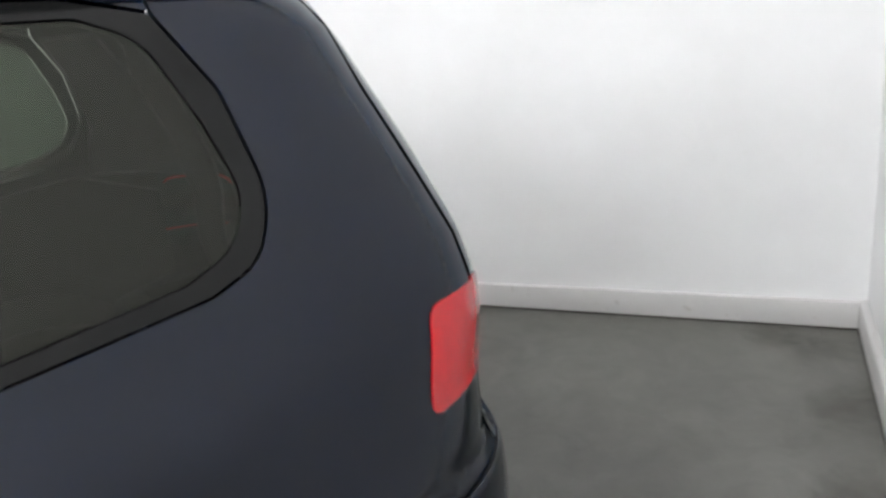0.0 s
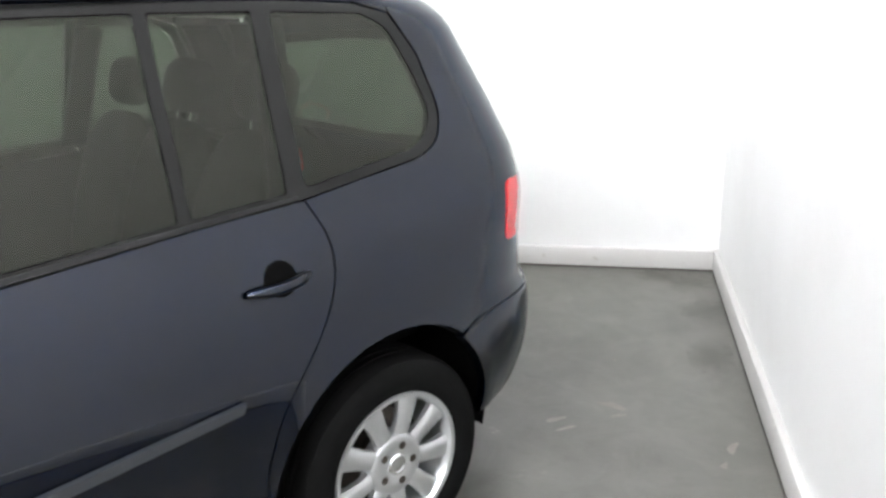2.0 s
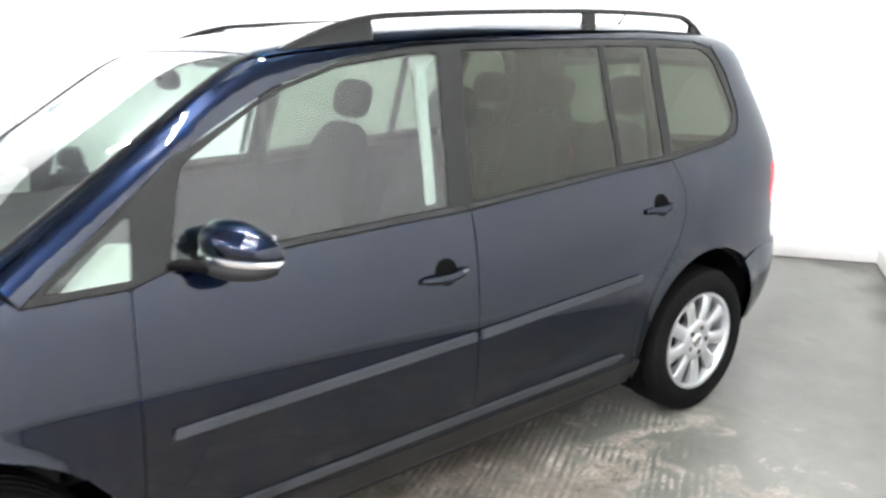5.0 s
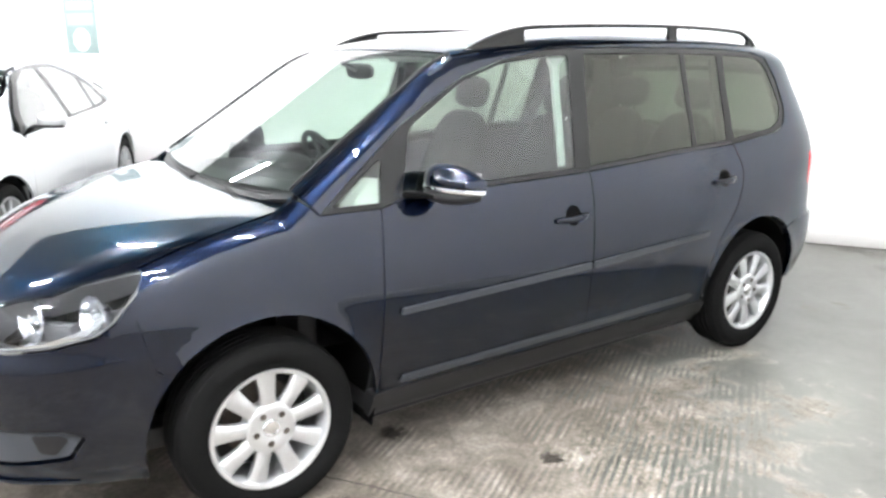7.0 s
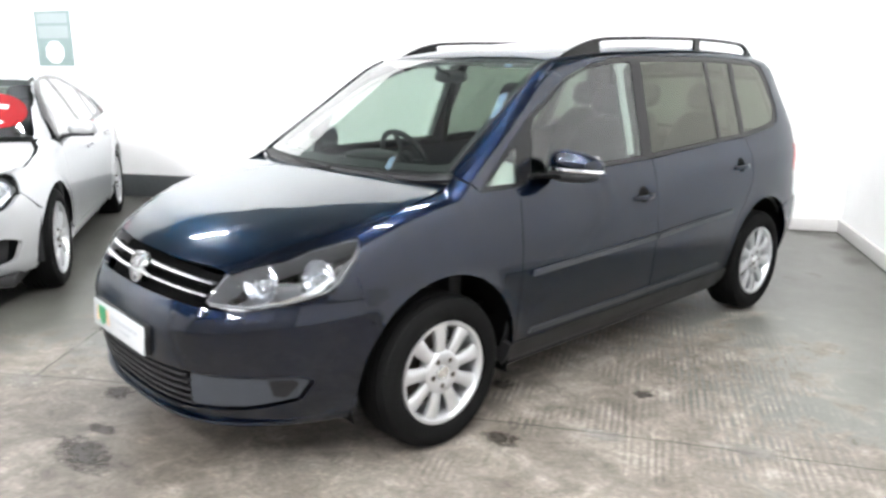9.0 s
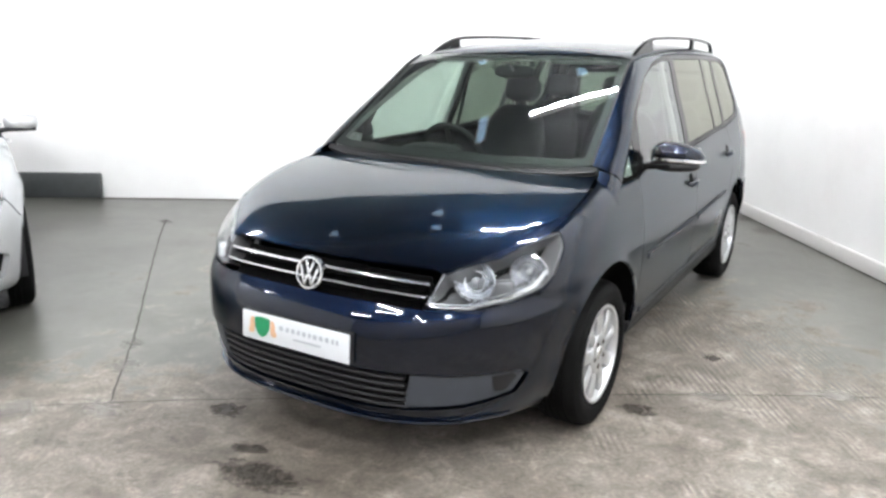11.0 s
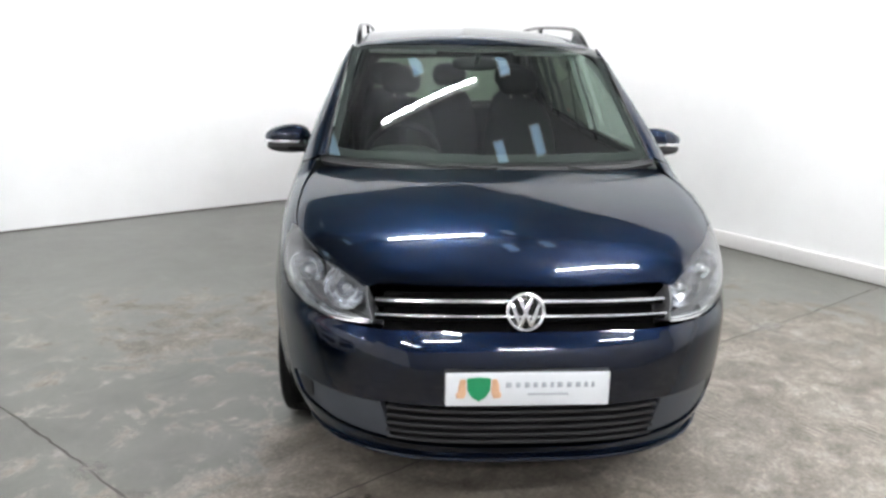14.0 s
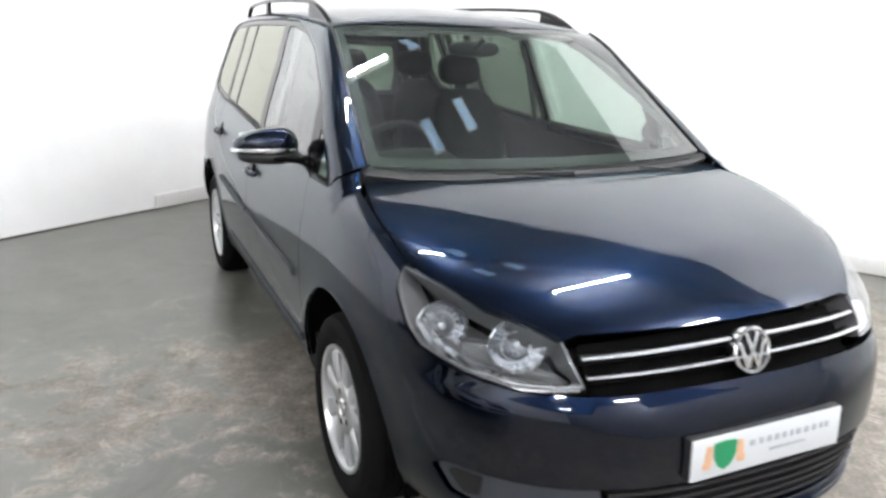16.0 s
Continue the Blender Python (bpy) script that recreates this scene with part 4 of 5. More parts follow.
            part("lamp_ring", ring, M_CHROME, hl, "bright ring round the bulb")
            bulb = lathe(bmesh.new(), [(-.03, .010), (.004, .010), (.012, .012), (.022, .011), (.026, .006), (.027, 0)], 16, m)
            part("bulb", bulb, M_ALLOY, hl)
        bm = boxed(-.045, .045, -.02, .02, -.07, -.01, .008, Matrix.Translation(Vector((.655 * s, -1.90, .755))) @ Matrix.Rotation(radians(43 * s), 4, "Z"))
        part("divider", bm, M_LAMP_GREY, hl)

    # sides
    for s in (1, -1):
        mir = s < 0
        fender = front_gap + [(-1.12, 1.013, 0)] + [(y, z, 0) for y, z in hood_side] + [(-1.685, .909), (-1.707, .855), (-1.730, .798), (-1.690, .612)] + arch(-1.339, RZ, R0, 141, 2)
        panel("front_wing", S, "side", fender, M_BLUE, car, "dark blue front wing", mirror=mir, step=.035)
        door = front_gap + belt_front[2:] + mid_gap[-2::-1]
        d1 = panel("front_door", S, "side", door, M_BLUE, car, "dark blue front door", mirror=mir)
        door = mid_gap + belt_rear[1:] + rear_gap[-2::-1]
        d2 = panel("rear_door", S, "side", door, M_BLUE, car, "dark blue rear door", mirror=mir)
        tail = [S.spot("tail", *wrap_at(S, x, z, "tail")) for z, x in gate_line]
        quarter = rear_gap[:] + belt_quarter[1:] + [(y, z, 0) for y, z in roof_side[-2:]] + [(p.y, p.z, 0) for p in tail] + [(1.74, .640), (1.68, .632)] + arch(1.339, RZ, R0 + .005, 50, 176)
        panel("rear_quarter", S, "side", quarter, M_BLUE, car, "dark blue rear quarter panel", mirror=mir, step=.035)
        band = frame_low + [(y, z, 0) for y, z in reversed(roof_side[:-1])]
        panel("roof_frame", S, "side", band, M_BLUE, car, "dark blue windscreen pillar and roof frame", mirror=mir, step=.035, radius=.004)
        sill = [(-.955, .225), (-.950, .332), (.955, .332), (.955, .225), (.9, .205), (-.9, .205)]
        panel("sill", S, "side", sill, M_BLACK, car, "black sill in the shade", mirror=mir, depth=.05)
        strip = [(-.845, .357), (-.83, .386), (.82, .398), (.85, .385), (.80, .366)]
        panel("sill_moulding", S, "side", strip, M_STRIP, car, "matt grey sill moulding", lift=.010, depth=.014, mirror=mir, radius=.006)
        panel("rubbing_strip", S, "side", [(-.850, .628), (-.842, .655), (.104, .676), (.102, .645)], M_STRIP, d1, "matt grey rubbing strip", lift=.014, depth=.016, mirror=mir, radius=.006)
        panel("rubbing_strip", S, "side", [(.122, .645), (.124, .676), (.905, .706), (.892, .680)], M_STRIP, d2, "matt grey rubbing strip", lift=.014, depth=.016, mirror=mir, radius=.006)
        lining = [(-.95, .25), (-.90, 1.0), (-.5, 1.03), (.138, 1.03), (1.15, 1.075), (1.6, 1.1), (1.85, 1.0), (1.85, .7), (1.63, .64)] + arch(1.339, RZ, .40, 40, 176) + [(.90, .25)]
        panel("door_lining", S, "side", lining, M_TRIM, car, lift=-.04, depth=.01, step=.1, mirror=mir)
        # windows
        ql = [(-1.068, 1.034), (-.882, 1.032), (-.855, 1.180, .02)]
        fd = [(-.785, 1.054, .02), (-.718, 1.270, .03), (-.43, 1.432), (-.21, 1.498), (.0, 1.522), (.152, 1.530, .02), (.070, 1.072)]
        rd = [(.166, 1.074), (.248, 1.534), (.886, 1.534), (.856, 1.108)]
        sm = [(.888, 1.110), (.920, 1.534), (1.165, 1.530), (1.126, 1.120)]
        qt = [(1.180, 1.124, .02), (1.215, 1.529, .02), (1.48, 1.515), (1.553, 1.480, .05), (1.600, 1.36), (1.625, 1.258, .04), (1.590, 1.192, .04), (1.515, 1.162)]
        trim = belt_front[:2] + belt_front[2:] + belt_rear[1:] + belt_quarter[1:] + frame_low[-2:0:-1]
        wf = panel("window_surround", S, "side", trim, M_GLOSS_BLACK, car, "black window surround and pillars", holes=[ql, fd, rd, sm, qt], lift=-.004, depth=.02, step=.05, radius=.006, gap=.0015, mirror=mir)
        for nm, pts, mat, lab in (("quarter_light", ql, M_GLASS, "clear triangular quarter light"), ("door_glass", fd, M_GLASS, "clear front door glass"), ("door_glass", rd, M_PRIVACY, "dark tinted rear door glass"), ("fixed_glass", sm, M_PRIVACY, "dark tinted fixed pane"), ("quarter_glass", qt, M_PRIVACY, "dark tinted rear side glass")):
            panel(nm, S, "side", pts, mat, wf, lab, lift=-.007, depth=.004, step=.07, gap=.001, mirror=mir)
        panel("belt_seal", S, "side", [(-.80, 1.036), (-.80, 1.050), (.045, 1.066), (.135, 1.062), (.137, 1.050)], M_BLACK, wf, "black rubber belt seal", lift=.004, depth=.01, mirror=mir, radius=.003)
        panel("belt_seal", S, "side", [(.142, 1.052), (.142, 1.066), (.85, 1.102), (1.15, 1.112), (1.15, 1.099)], M_BLACK, wf, "black rubber belt seal", lift=.004, depth=.01, mirror=mir, radius=.003)
        for pts in ([(.015, 1.085), (.075, 1.49), (.060, 1.53), (.16, 1.53), (.112, 1.49), (.046, 1.085)],):
            panel("pillar_trim", S, "side", pts, M_PILLAR, wf, "pale grey inner pillar trim", lift=-.03, depth=.02, mirror=mir)
        panel("pillar_trim", S, "side", [(-1.02, 1.09), (-.74, 1.285), (-.40, 1.47), (-.30, 1.51), (-.36, 1.525), (-.62, 1.40), (-1.03, 1.12)], M_PILLAR, wf, "pale grey inner pillar trim", lift=-.045, depth=.02, mirror=mir)
        panel("pillar_trim", S, "side", [(1.645, 1.10), (1.672, 1.25), (1.645, 1.40), (1.585, 1.53), (1.74, 1.53), (1.84, 1.36), (1.93, 1.15), (1.93, 1.05)], M_TRIM, wf, lift=-.045, depth=.02, mirror=mir)
        panel("corner_trim", S, "side", [(-1.05, 1.02), (-.86, 1.02), (-.855, 1.115), (-.915, 1.125)], M_PALE_TRIM, wf, "pale grey trim inside the quarter light", lift=-.035, depth=.02, mirror=mir)
        panel("pillar_trim", S, "side", [(1.10, 1.10), (1.19, 1.54), (1.28, 1.54), (1.20, 1.10)], M_TRIM, wf, lift=-.05, depth=.02, mirror=mir)
        # handles
        for door_ob, y0, y1, z0 in ((d1, -.085, .088, .872), (d2, .955, 1.120, .932)):
            ym = (y0 + y1) / 2 + .01
            cup = [(ym + .045 * math.cos(t * math.pi / 6), z0 + .012 + .044 * math.sin(t * math.pi / 6), 0) for t in range(12)]
            # no hollow here: the cup's shade is a flat near-black patch
            panel("handle_cup_shade", S, "side", cup, M_HOLE, door_ob, "near-black patch painted for the shaded cup behind the handle", lift=.001, depth=.004, step=.02, mirror=mir)
            path = []
            for k in range(11):
                t = k / 10
                y = y0 + (y1 - y0) * t
                p = S.spot("side", y, z0 + .008 * (t - .5) + .004)
                p.x += .008 + .026 * math.sin(math.pi * min(max(t * 1.1 - .05, 0), 1)) ** .7
                p.x *= s
                path.append(p)
            part("door_handle", sweep(bmesh.new(), path, oval(.011, .013, 12, 3), scales=[.6, .85] + [1] * 7 + [.85, .6]), M_BLUE, door_ob, "dark blue door handle")
        # tail lamp
        tl = [wrap_at(S, .838, .838, "tail"), wrap_at(S, .829, .92, "tail"), wrap_at(S, .803, 1.020, "tail"), wrap_at(S, .70, 1.010, "tail"), wrap_at(S, .62, .95, "tail"), wrap_at(S, .60, .838, "tail")]
        panel("tail_lamp", S, "tail", tl, M_RED_LENS, car, "red tail lamp cluster", lift=.003, depth=.02, step=.03, mirror=mir, radius=.03)
        # arch liners, the arch's shade put into their near-black colour
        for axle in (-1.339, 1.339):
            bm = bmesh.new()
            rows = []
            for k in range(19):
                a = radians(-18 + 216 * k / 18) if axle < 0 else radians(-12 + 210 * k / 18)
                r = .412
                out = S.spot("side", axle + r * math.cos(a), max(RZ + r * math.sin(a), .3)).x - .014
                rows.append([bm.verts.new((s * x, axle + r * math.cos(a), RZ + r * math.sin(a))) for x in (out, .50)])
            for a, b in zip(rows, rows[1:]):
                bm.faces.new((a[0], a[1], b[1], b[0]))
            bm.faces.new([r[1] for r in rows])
            part("arch_liner", bm, M_HOLE, car, "wheel arch liner, near-black for the shade in the arch")

    # tail
    gate = [wrap_at(S, x - .006, z, "tail") for z, x in reversed(gate_line)] + [(0, 1.56)]
    for s in (1, -1):
        strip = [wrap_at(S, x + .035, z, "tail") for z, x in gate_line] + [wrap_at(S, x - .055, z, "tail") for z, x in reversed(gate_line)]
        panel("corner_lining", S, "tail", strip, M_TRIM, car, "dark lining of the rear corner pillar", lift=-.030, depth=.01, step=.06, mirror=s < 0)
    hole = [wrap_at(S, .60, 1.08, "tail"), wrap_at(S, .60, 1.25, "tail"), wrap_at(S, .56, 1.44, "tail"), (0, 1.47)]
    gl = both([(0, 1.05)] + hole[:-1] + [(0, 1.46)])
    tg = panel("tailgate", S, "tail", both([(0, .66)] + gate), M_BLUE, car, "dark blue tailgate", holes=[gl], step=.06)
    wide = both([(0, 1.035), wrap_at(S, .618, 1.065, "tail"), wrap_at(S, .618, 1.25, "tail"), wrap_at(S, .575, 1.455, "tail"), (0, 1.475)])
    less = both([(0, 1.075), wrap_at(S, .575, 1.10, "tail"), wrap_at(S, .575, 1.25, "tail"), wrap_at(S, .535, 1.42, "tail"), (0, 1.44)])
    panel("rear_window", S, "tail", wide, M_PRIVACY, tg, "dark tinted rear window", lift=-.014, depth=.004, step=.07)
    panel("window_border", S, "tail", wide, M_BLACK, tg, "black printed border of the rear window", holes=[less], lift=-.020, depth=.003, step=.06)
    arc = [(1.339 + (.385 - .045 * k / 8) * math.cos(radians(53 - 52 * k / 8)), RZ + (.385 - .045 * k / 8) * math.sin(radians(53 - 52 * k / 8))) for k in range(9)]
    rb = [(0, .668), wrap_at(S, .6, .668, "tail"), wrap_at(S, .82, .668, "tail"), side_to_wrap(S, 1.74, .672, "tail"), side_to_wrap(S, 1.655, .662, "tail")] + [side_to_wrap(S, y, z, "tail") + (0,) for y, z in arc] + [side_to_wrap(S, 1.82, .325, "tail"), wrap_at(S, .72, .345, "tail"), wrap_at(S, .5, .34, "tail"), (0, .335)]
    panel("rear_bumper", S, "tail", both(rb), M_BLUE, car, "dark blue rear bumper", lift=.005, depth=.03, step=.045)
    part("underbody", boxed(-.60, .60, -1.93, 1.85, .21, .30, .03), M_BLACK, car, "black underbody")
    part("floor_pan", boxed(-.80, .80, -.94, .93, .20, .30, .02), M_BLACK, car)
    part("bulkhead", boxed(-.70, .70, -1.16, -1.08, .25, .98, .02), M_BLACK, car)
    part("boot_floor", boxed(-.55, .55, .95, 2.0, .5, .55, .01), M_TRIM, car)


def van_fittings(car):
    S = VAN
    # door mirrors
    for s in (1, -1):
        m = Matrix.Diagonal((s, 1, 1, 1))
        bm = bmesh.new()
        blob(bm, (.940, -.672, 1.094), (.118, .066, .064), 2.4, 26, 14)
        for v in bm.verts:
            t = (v.co.x - .86) / .19
            low = v.co.z < 1.094
            v.co.z = 1.094 + (v.co.z - 1.094) * ((.7 if low else 1.12) - (.12 if low else .42) * max(t, 0))
            v.co.z += .012 * t - .018 * t * t
            v.co.y += .055 * t * t
            if v.co.y > -.642 + .055 * t * t:
                v.co.y = -.642 + .055 * t * t + (v.co.y - (-.642 + .055 * t * t)) * .25
        bmesh.ops.transform(bm, matrix=m, verts=bm.verts)
        bmesh.ops.recalc_face_normals(bm, faces=bm.faces)
        mi = part("door_mirror", bm, M_BLUE, car, "dark blue door mirror with a silver indicator strip")
        bm = bmesh.new()
        path = []
        for k in range(15):
            a = radians(200 + 175 * k / 14)
            t = (.940 + .119 * math.cos(a) - .86) / .19
            path.append(Vector((.940 + .119 * math.cos(a), -.673 + .068 * math.sin(a) + .055 * t * t, 1.078 + .012 * t - .018 * t * t)))
        sweep(bm, path, oval(.006, .0085, 8, 3), scales=[.3] + [1] * 13 + [.4])
        bmesh.ops.transform(bm, matrix=m, verts=bm.verts)
        bmesh.ops.recalc_face_normals(bm, faces=bm.faces)
        part("indicator_strip", bm, M_CHROME, mi, "silver indicator strip")
        bm = bmesh.new()
        blob(bm, (.935, -.675, 1.050), (.112, .063, .030), 2.4, 24, 10)
        for v in bm.verts:
            t = (v.co.x - .86) / .19
            v.co.y += .05 * t * t
        bmesh.ops.transform(bm, matrix=m, verts=bm.verts)
        bmesh.ops.recalc_face_normals(bm, faces=bm.faces)
        part("lower_shell", bm, M_BLACK, mi, "black lower shell")
        bm = sweep(bmesh.new(), [(.812, -.775, 1.045), (.86, -.735, 1.046), (.92, -.71, 1.048)], oval(.030, .012, 12, 3), scales=[1.0, .9, .8])
        bmesh.ops.transform(bm, matrix=m, verts=bm.verts)
        bmesh.ops.recalc_face_normals(bm, faces=bm.faces)
        part("foot", bm, M_HOLE, mi, "black mirror foot")
        bm = boxed(-.075, .075, -.002, .002, -.042, .042, .0015, m @ Matrix.Translation((.958, -.623, 1.092)) @ Matrix.Rotation(radians(16), 4, "Z"))
        part("mirror_glass", bm, M_MIRROR, mi, "mirror glass")
    # roof rails
    for s in (1, -1):
        path, sc = [], []
        for k in range(41):
            y = -.36 + 1.98 * k / 40
            x = .600 - .035 * ((y + .1) / 1.7) ** 2
            p = S.spot("top", x, y)
            e = min((y + .36) / .34, (1.62 - y) / .16, 1.0)
            up = .058 * (1 - (1 - max(e, 0)) ** 2)
            path.append(Vector((s * x, y, p.z + up - .012 * (1 - e))))
            sc.append((1.0, 1.0))
        rail = part("roof_rail", sweep(bmesh.new(), path, oval(.014, .010, 10, 3), scales=sc), M_GLOSS_BLACK, car, "gloss black roof rail")
        for ya, yb in ((-.37, -.06), (.865, .925), (1.535, 1.64)):
            bm = bmesh.new()
            rows = []
            n = 8
            for k in range(n + 1):
                y = ya + (yb - ya) * k / n
                x = .600 - .035 * ((y + .1) / 1.7) ** 2
                z0 = S.spot("top", x, y).z - .012
                e = min((y + .36) / .34, (1.62 - y) / .16, 1.0)
                z1 = z0 + .012 + max(.058 * (1 - (1 - max(e, 0)) ** 2) - .012 * (1 - e), .002) - .002
                rows.append([bm.verts.new((s * (x + dx), y, z)) for dx, z in ((-.011, z0), (.011, z0), (.009, z1), (-.009, z1))])
            for a, b in zip(rows, rows[1:]):
                for i in range(4):
                    bm.faces.new((a[i], a[(i + 1) % 4], b[(i + 1) % 4], b[i]))
            bm.faces.new(rows[0][::-1])
            bm.faces.new(rows[-1])
            bmesh.ops.recalc_face_normals(bm, faces=bm.faces)
            part("rail_foot", bm, M_GLOSS_BLACK, rail)
    p = S.spot("top", 0, 1.72)
    part("roof_aerial", sweep(bmesh.new(), [p - Vector((0, 0, .01)), p + Vector((0, .015, .025)), p + Vector((0, .07, .075))], oval(.006, .006, 8), up=Vector((1, 0, 0)), scales=[2.5, 1.2, .6]), M_BLACK, car, "short black roof aerial")
    # wipers
    for x0, y0, x1, y1 in ((.62, -1.200, .04, -1.270), (.02, -1.270, -.58, -1.208)):
        w = new("wiper")
        w.parent = car
        tagged(w, "black windscreen wiper at rest")
        pts = [S.spot("top", x0 + (x1 - x0) * t, y0 + (y1 - y0) * t - .018 * math.sin(math.pi * t)) + Vector((0, .002, -.020)) for t in np.linspace(0, 1, 9)]
        part("blade", sweep(bmesh.new(), pts, oval(.008, .010, 8, 3)), M_BLACK, w)
        a = pts[4] + Vector((0, -.008, .002))
        b = S.spot("top", x0 * .9, -1.285) + Vector((0, 0, -.014))
        part("arm", sweep(bmesh.new(), [b, (a + b) / 2 + Vector((0, 0, .004)), a], oval(.009, .006, 8, 3), scales=[1.5, 1, .7]), M_BLACK, w)
    # cabin
    dash = bmesh.new()
    prof = [(-1.10, 1.015), (-.98, 1.020), (-.80, 1.010), (-.66, .975), (-.60, .93), (-.60, .80), (-.66, .62), (-.80, .5), (-1.10, .5)]
    rows = [[dash.verts.new((x, y - .10 * (1 - (x / .72) ** 2) * (1 if k < 2 else 0), z + (.018 if -.55 < x < -.2 and 1 < k < 5 else 0))) for k, (y, z) in enumerate(prof)] for x in np.linspace(-.72, .72, 25)]
    for a, b in zip(rows, rows[1:]):
        for i in range(len(prof) - 1):
            dash.faces.new((a[i], a[i + 1], b[i + 1], b[i]))
    bmesh.ops.recalc_face_normals(dash, faces=dash.faces)
    part("dashboard", dash, M_TRIM, car, "dark grey dashboard")
    binn = bmesh.new()
    blob(binn, (-.37, -.74, 1.02), (.17, .12, .045), 2.8, 20, 10)
    part("instrument_hood", binn, M_TRIM, car, "dark instrument hood")
    for x in (-.60, .12, .60):
        part("air_vent", boxed(x - .06, x + .06, -.625, -.595, .895, .945, .012), M_BLACK, car)
    wheel = new("steering_wheel")
    wheel.parent = car
    tagged(wheel, "black three-spoke steering wheel")
    m = Matrix.Translation((-.37, -.50, .985)) @ Matrix.Rotation(radians(-64), 4, "X")
    bm = bmesh.new()
    ring = []
    for k in range(40):
        a = 2 * math.pi * k / 40
        ring.append([bm.verts.new(m @ Vector(((.185 + .016 * math.cos(t)) * math.cos(a), (.185 + .016 * math.cos(t)) * math.sin(a), .016 * math.sin(t)))) for t in np.linspace(0, 2 * math.pi, 9)[:-1]])
    for k in range(40):
        a, b = ring[k], ring[(k + 1) % 40]
        for i in range(8):
            bm.faces.new((a[i], a[(i + 1) % 8], b[(i + 1) % 8], b[i]))
    bmesh.ops.recalc_face_normals(bm, faces=bm.faces)
    part("rim", bm, M_TRIM, wheel)
    part("boss", blob(bmesh.new(), (0, 0, 0), (.075, .065, .03), 2.8, 18, 8, m), M_TRIM, wheel)
    for a in (0, 180, 270):
        part("spoke", boxed(.04, .18, -.017, .017, -.008, .008, .005, m @ Matrix.Rotation(radians(a), 4, "Z")), M_TRIM, wheel)
    part("column", sweep(bmesh.new(), [(-.37, -.52, .975), (-.37, -.75, .87)], oval(.045, .045, 10), up=Vector((1, 0, 0))), M_TRIM, wheel)

    def seat(x, y, wide=.24, rear=False):
        st = new("seat")
        st.parent = car
        tagged(st, "charcoal fabric rear seat" if rear else "charcoal fabric front seat with headrest")
        part("cushion", blob(bmesh.new(), (x, y - .05, .60), (wide, .27, .085), 3.2, 24, 10), M_FABRIC, st)
        tilt = Matrix.Translation((x, y + .20, .62)) @ Matrix.Rotation(radians(-17), 4, "X")
        bm = blob(bmesh.new(), (0, 0, .30), (wide, .075, .33), 3.4, 26, 16)
        for v in bm.verts:
            v.co.x *= 1 - .22 * max(0, (v.co.z - .25) / .4)
            v.co.y += .03 * abs(v.co.x / wide) ** 2 * -1
        bmesh.ops.transform(bm, matrix=tilt, verts=bm.verts)
        part("backrest", bm, M_FABRIC, st)
        bm = blob(bmesh.new(), (0, .0, .735), (.125, .05, .085), 3.0, 20, 12, tilt)
        hr = part("headrest", bm, M_FABRIC, st)
        for dx in (-.045, .045):
            part("post", sweep(bmesh.new(), [tilt @ Vector((dx, 0, .58)), tilt @ Vector((dx, 0, .70))], oval(.006, .006, 8), up=Vector((0, 1, 0))), M_CHROME, hr)

    for x in (-.37, .37):
        seat(x, .0)
    for x in (-.46, 0, .46):
        seat(x, .88, .205, True)
    # inside mirror
    bm = blob(bmesh.new(), (0, -.50, 1.455), (.12, .018, .035), 2.8, 20, 10)
    im = part("interior_mirror", bm, M_BLACK, car, "black interior mirror")
    part("stem", sweep(bmesh.new(), [(0, -.52, 1.46), (0, -.60, 1.50)], oval(.012, .012, 8), up=Vector((1, 0, 0))), M_BLACK, im)
    for s in (-1, 1):
        part("sun_visor", boxed(-.16, .16, -.07, .07, -.008, .008, .006, Matrix.Translation((s * .36, -.40, 1.515)) @ Matrix.Rotation(radians(8), 4, "X")), M_PALE_TRIM, car, "pale grey sun visor")
        belt = [S.spot("side", .10, 1.46) + Vector((-.07, 0, 0)), S.spot("side", .10, 1.0) + Vector((-.12, 0, 0))]
        part("seat_belt", sweep(bmesh.new(), [Vector((p.x * s, p.y, p.z)) for p in belt], [(-.022, -.001), (.022, -.001), (.022, .001), (-.022, .001)], up=Vector((1, 0, 0))), M_TRIM, car, "dark seat belt")


van = new("people_carrier")
tagged(van, VAN_LABEL, "car")
van_shell(van)
van_fittings(van)
WHEEL = make_wheel()
fit_wheels(van, WHEEL, [(.772, -1.339, .315, 0, 12), (.772, 1.339, .315, 0, 31), (-.772, -1.339, .315, 180, 5), (-.772, 1.339, .315, 180, 22)], "nine-spoke silver alloy wheel with a black tyre")


# ---- the room ----
L, D, H = ROOM_LONG, ROOM_DEEP, CEILING
tagged(mesh_object("floor", boxed(-L - 2, 2, -D - 2, 2, -.12, 0, 0, Matrix.Translation(CORNER) @ Matrix.Rotation(WALL_TURN, 4, "Z")), M_FLOOR, smooth=False), "worn grey-green painted concrete floor with pale combed patches", "floor", kind="structure")
RW = Matrix.Translation(CORNER - OUT * .018) @ Matrix.Rotation(WALL_TURN, 4, "Z")      # x along the back wall to the corner, y into the wall
tagged(mesh_object("wall_back", boxed(-L, .2, 0, .2, 0, H, 0, RW), M_WALL, smooth=False), "white painted wall behind the cars", "wall", kind="structure")
RS = Matrix.Translation(CORNER - OUT * .018) @ Matrix.Rotation(WALL_TURN + radians(1.2), 4, "Z")      # the side wall stands a little askew
tagged(mesh_object("wall_side", boxed(0, .2, -D, 0, 0, H, 0, RS), M_WALL, smooth=False), "white painted side wall", "wall", kind="structure")
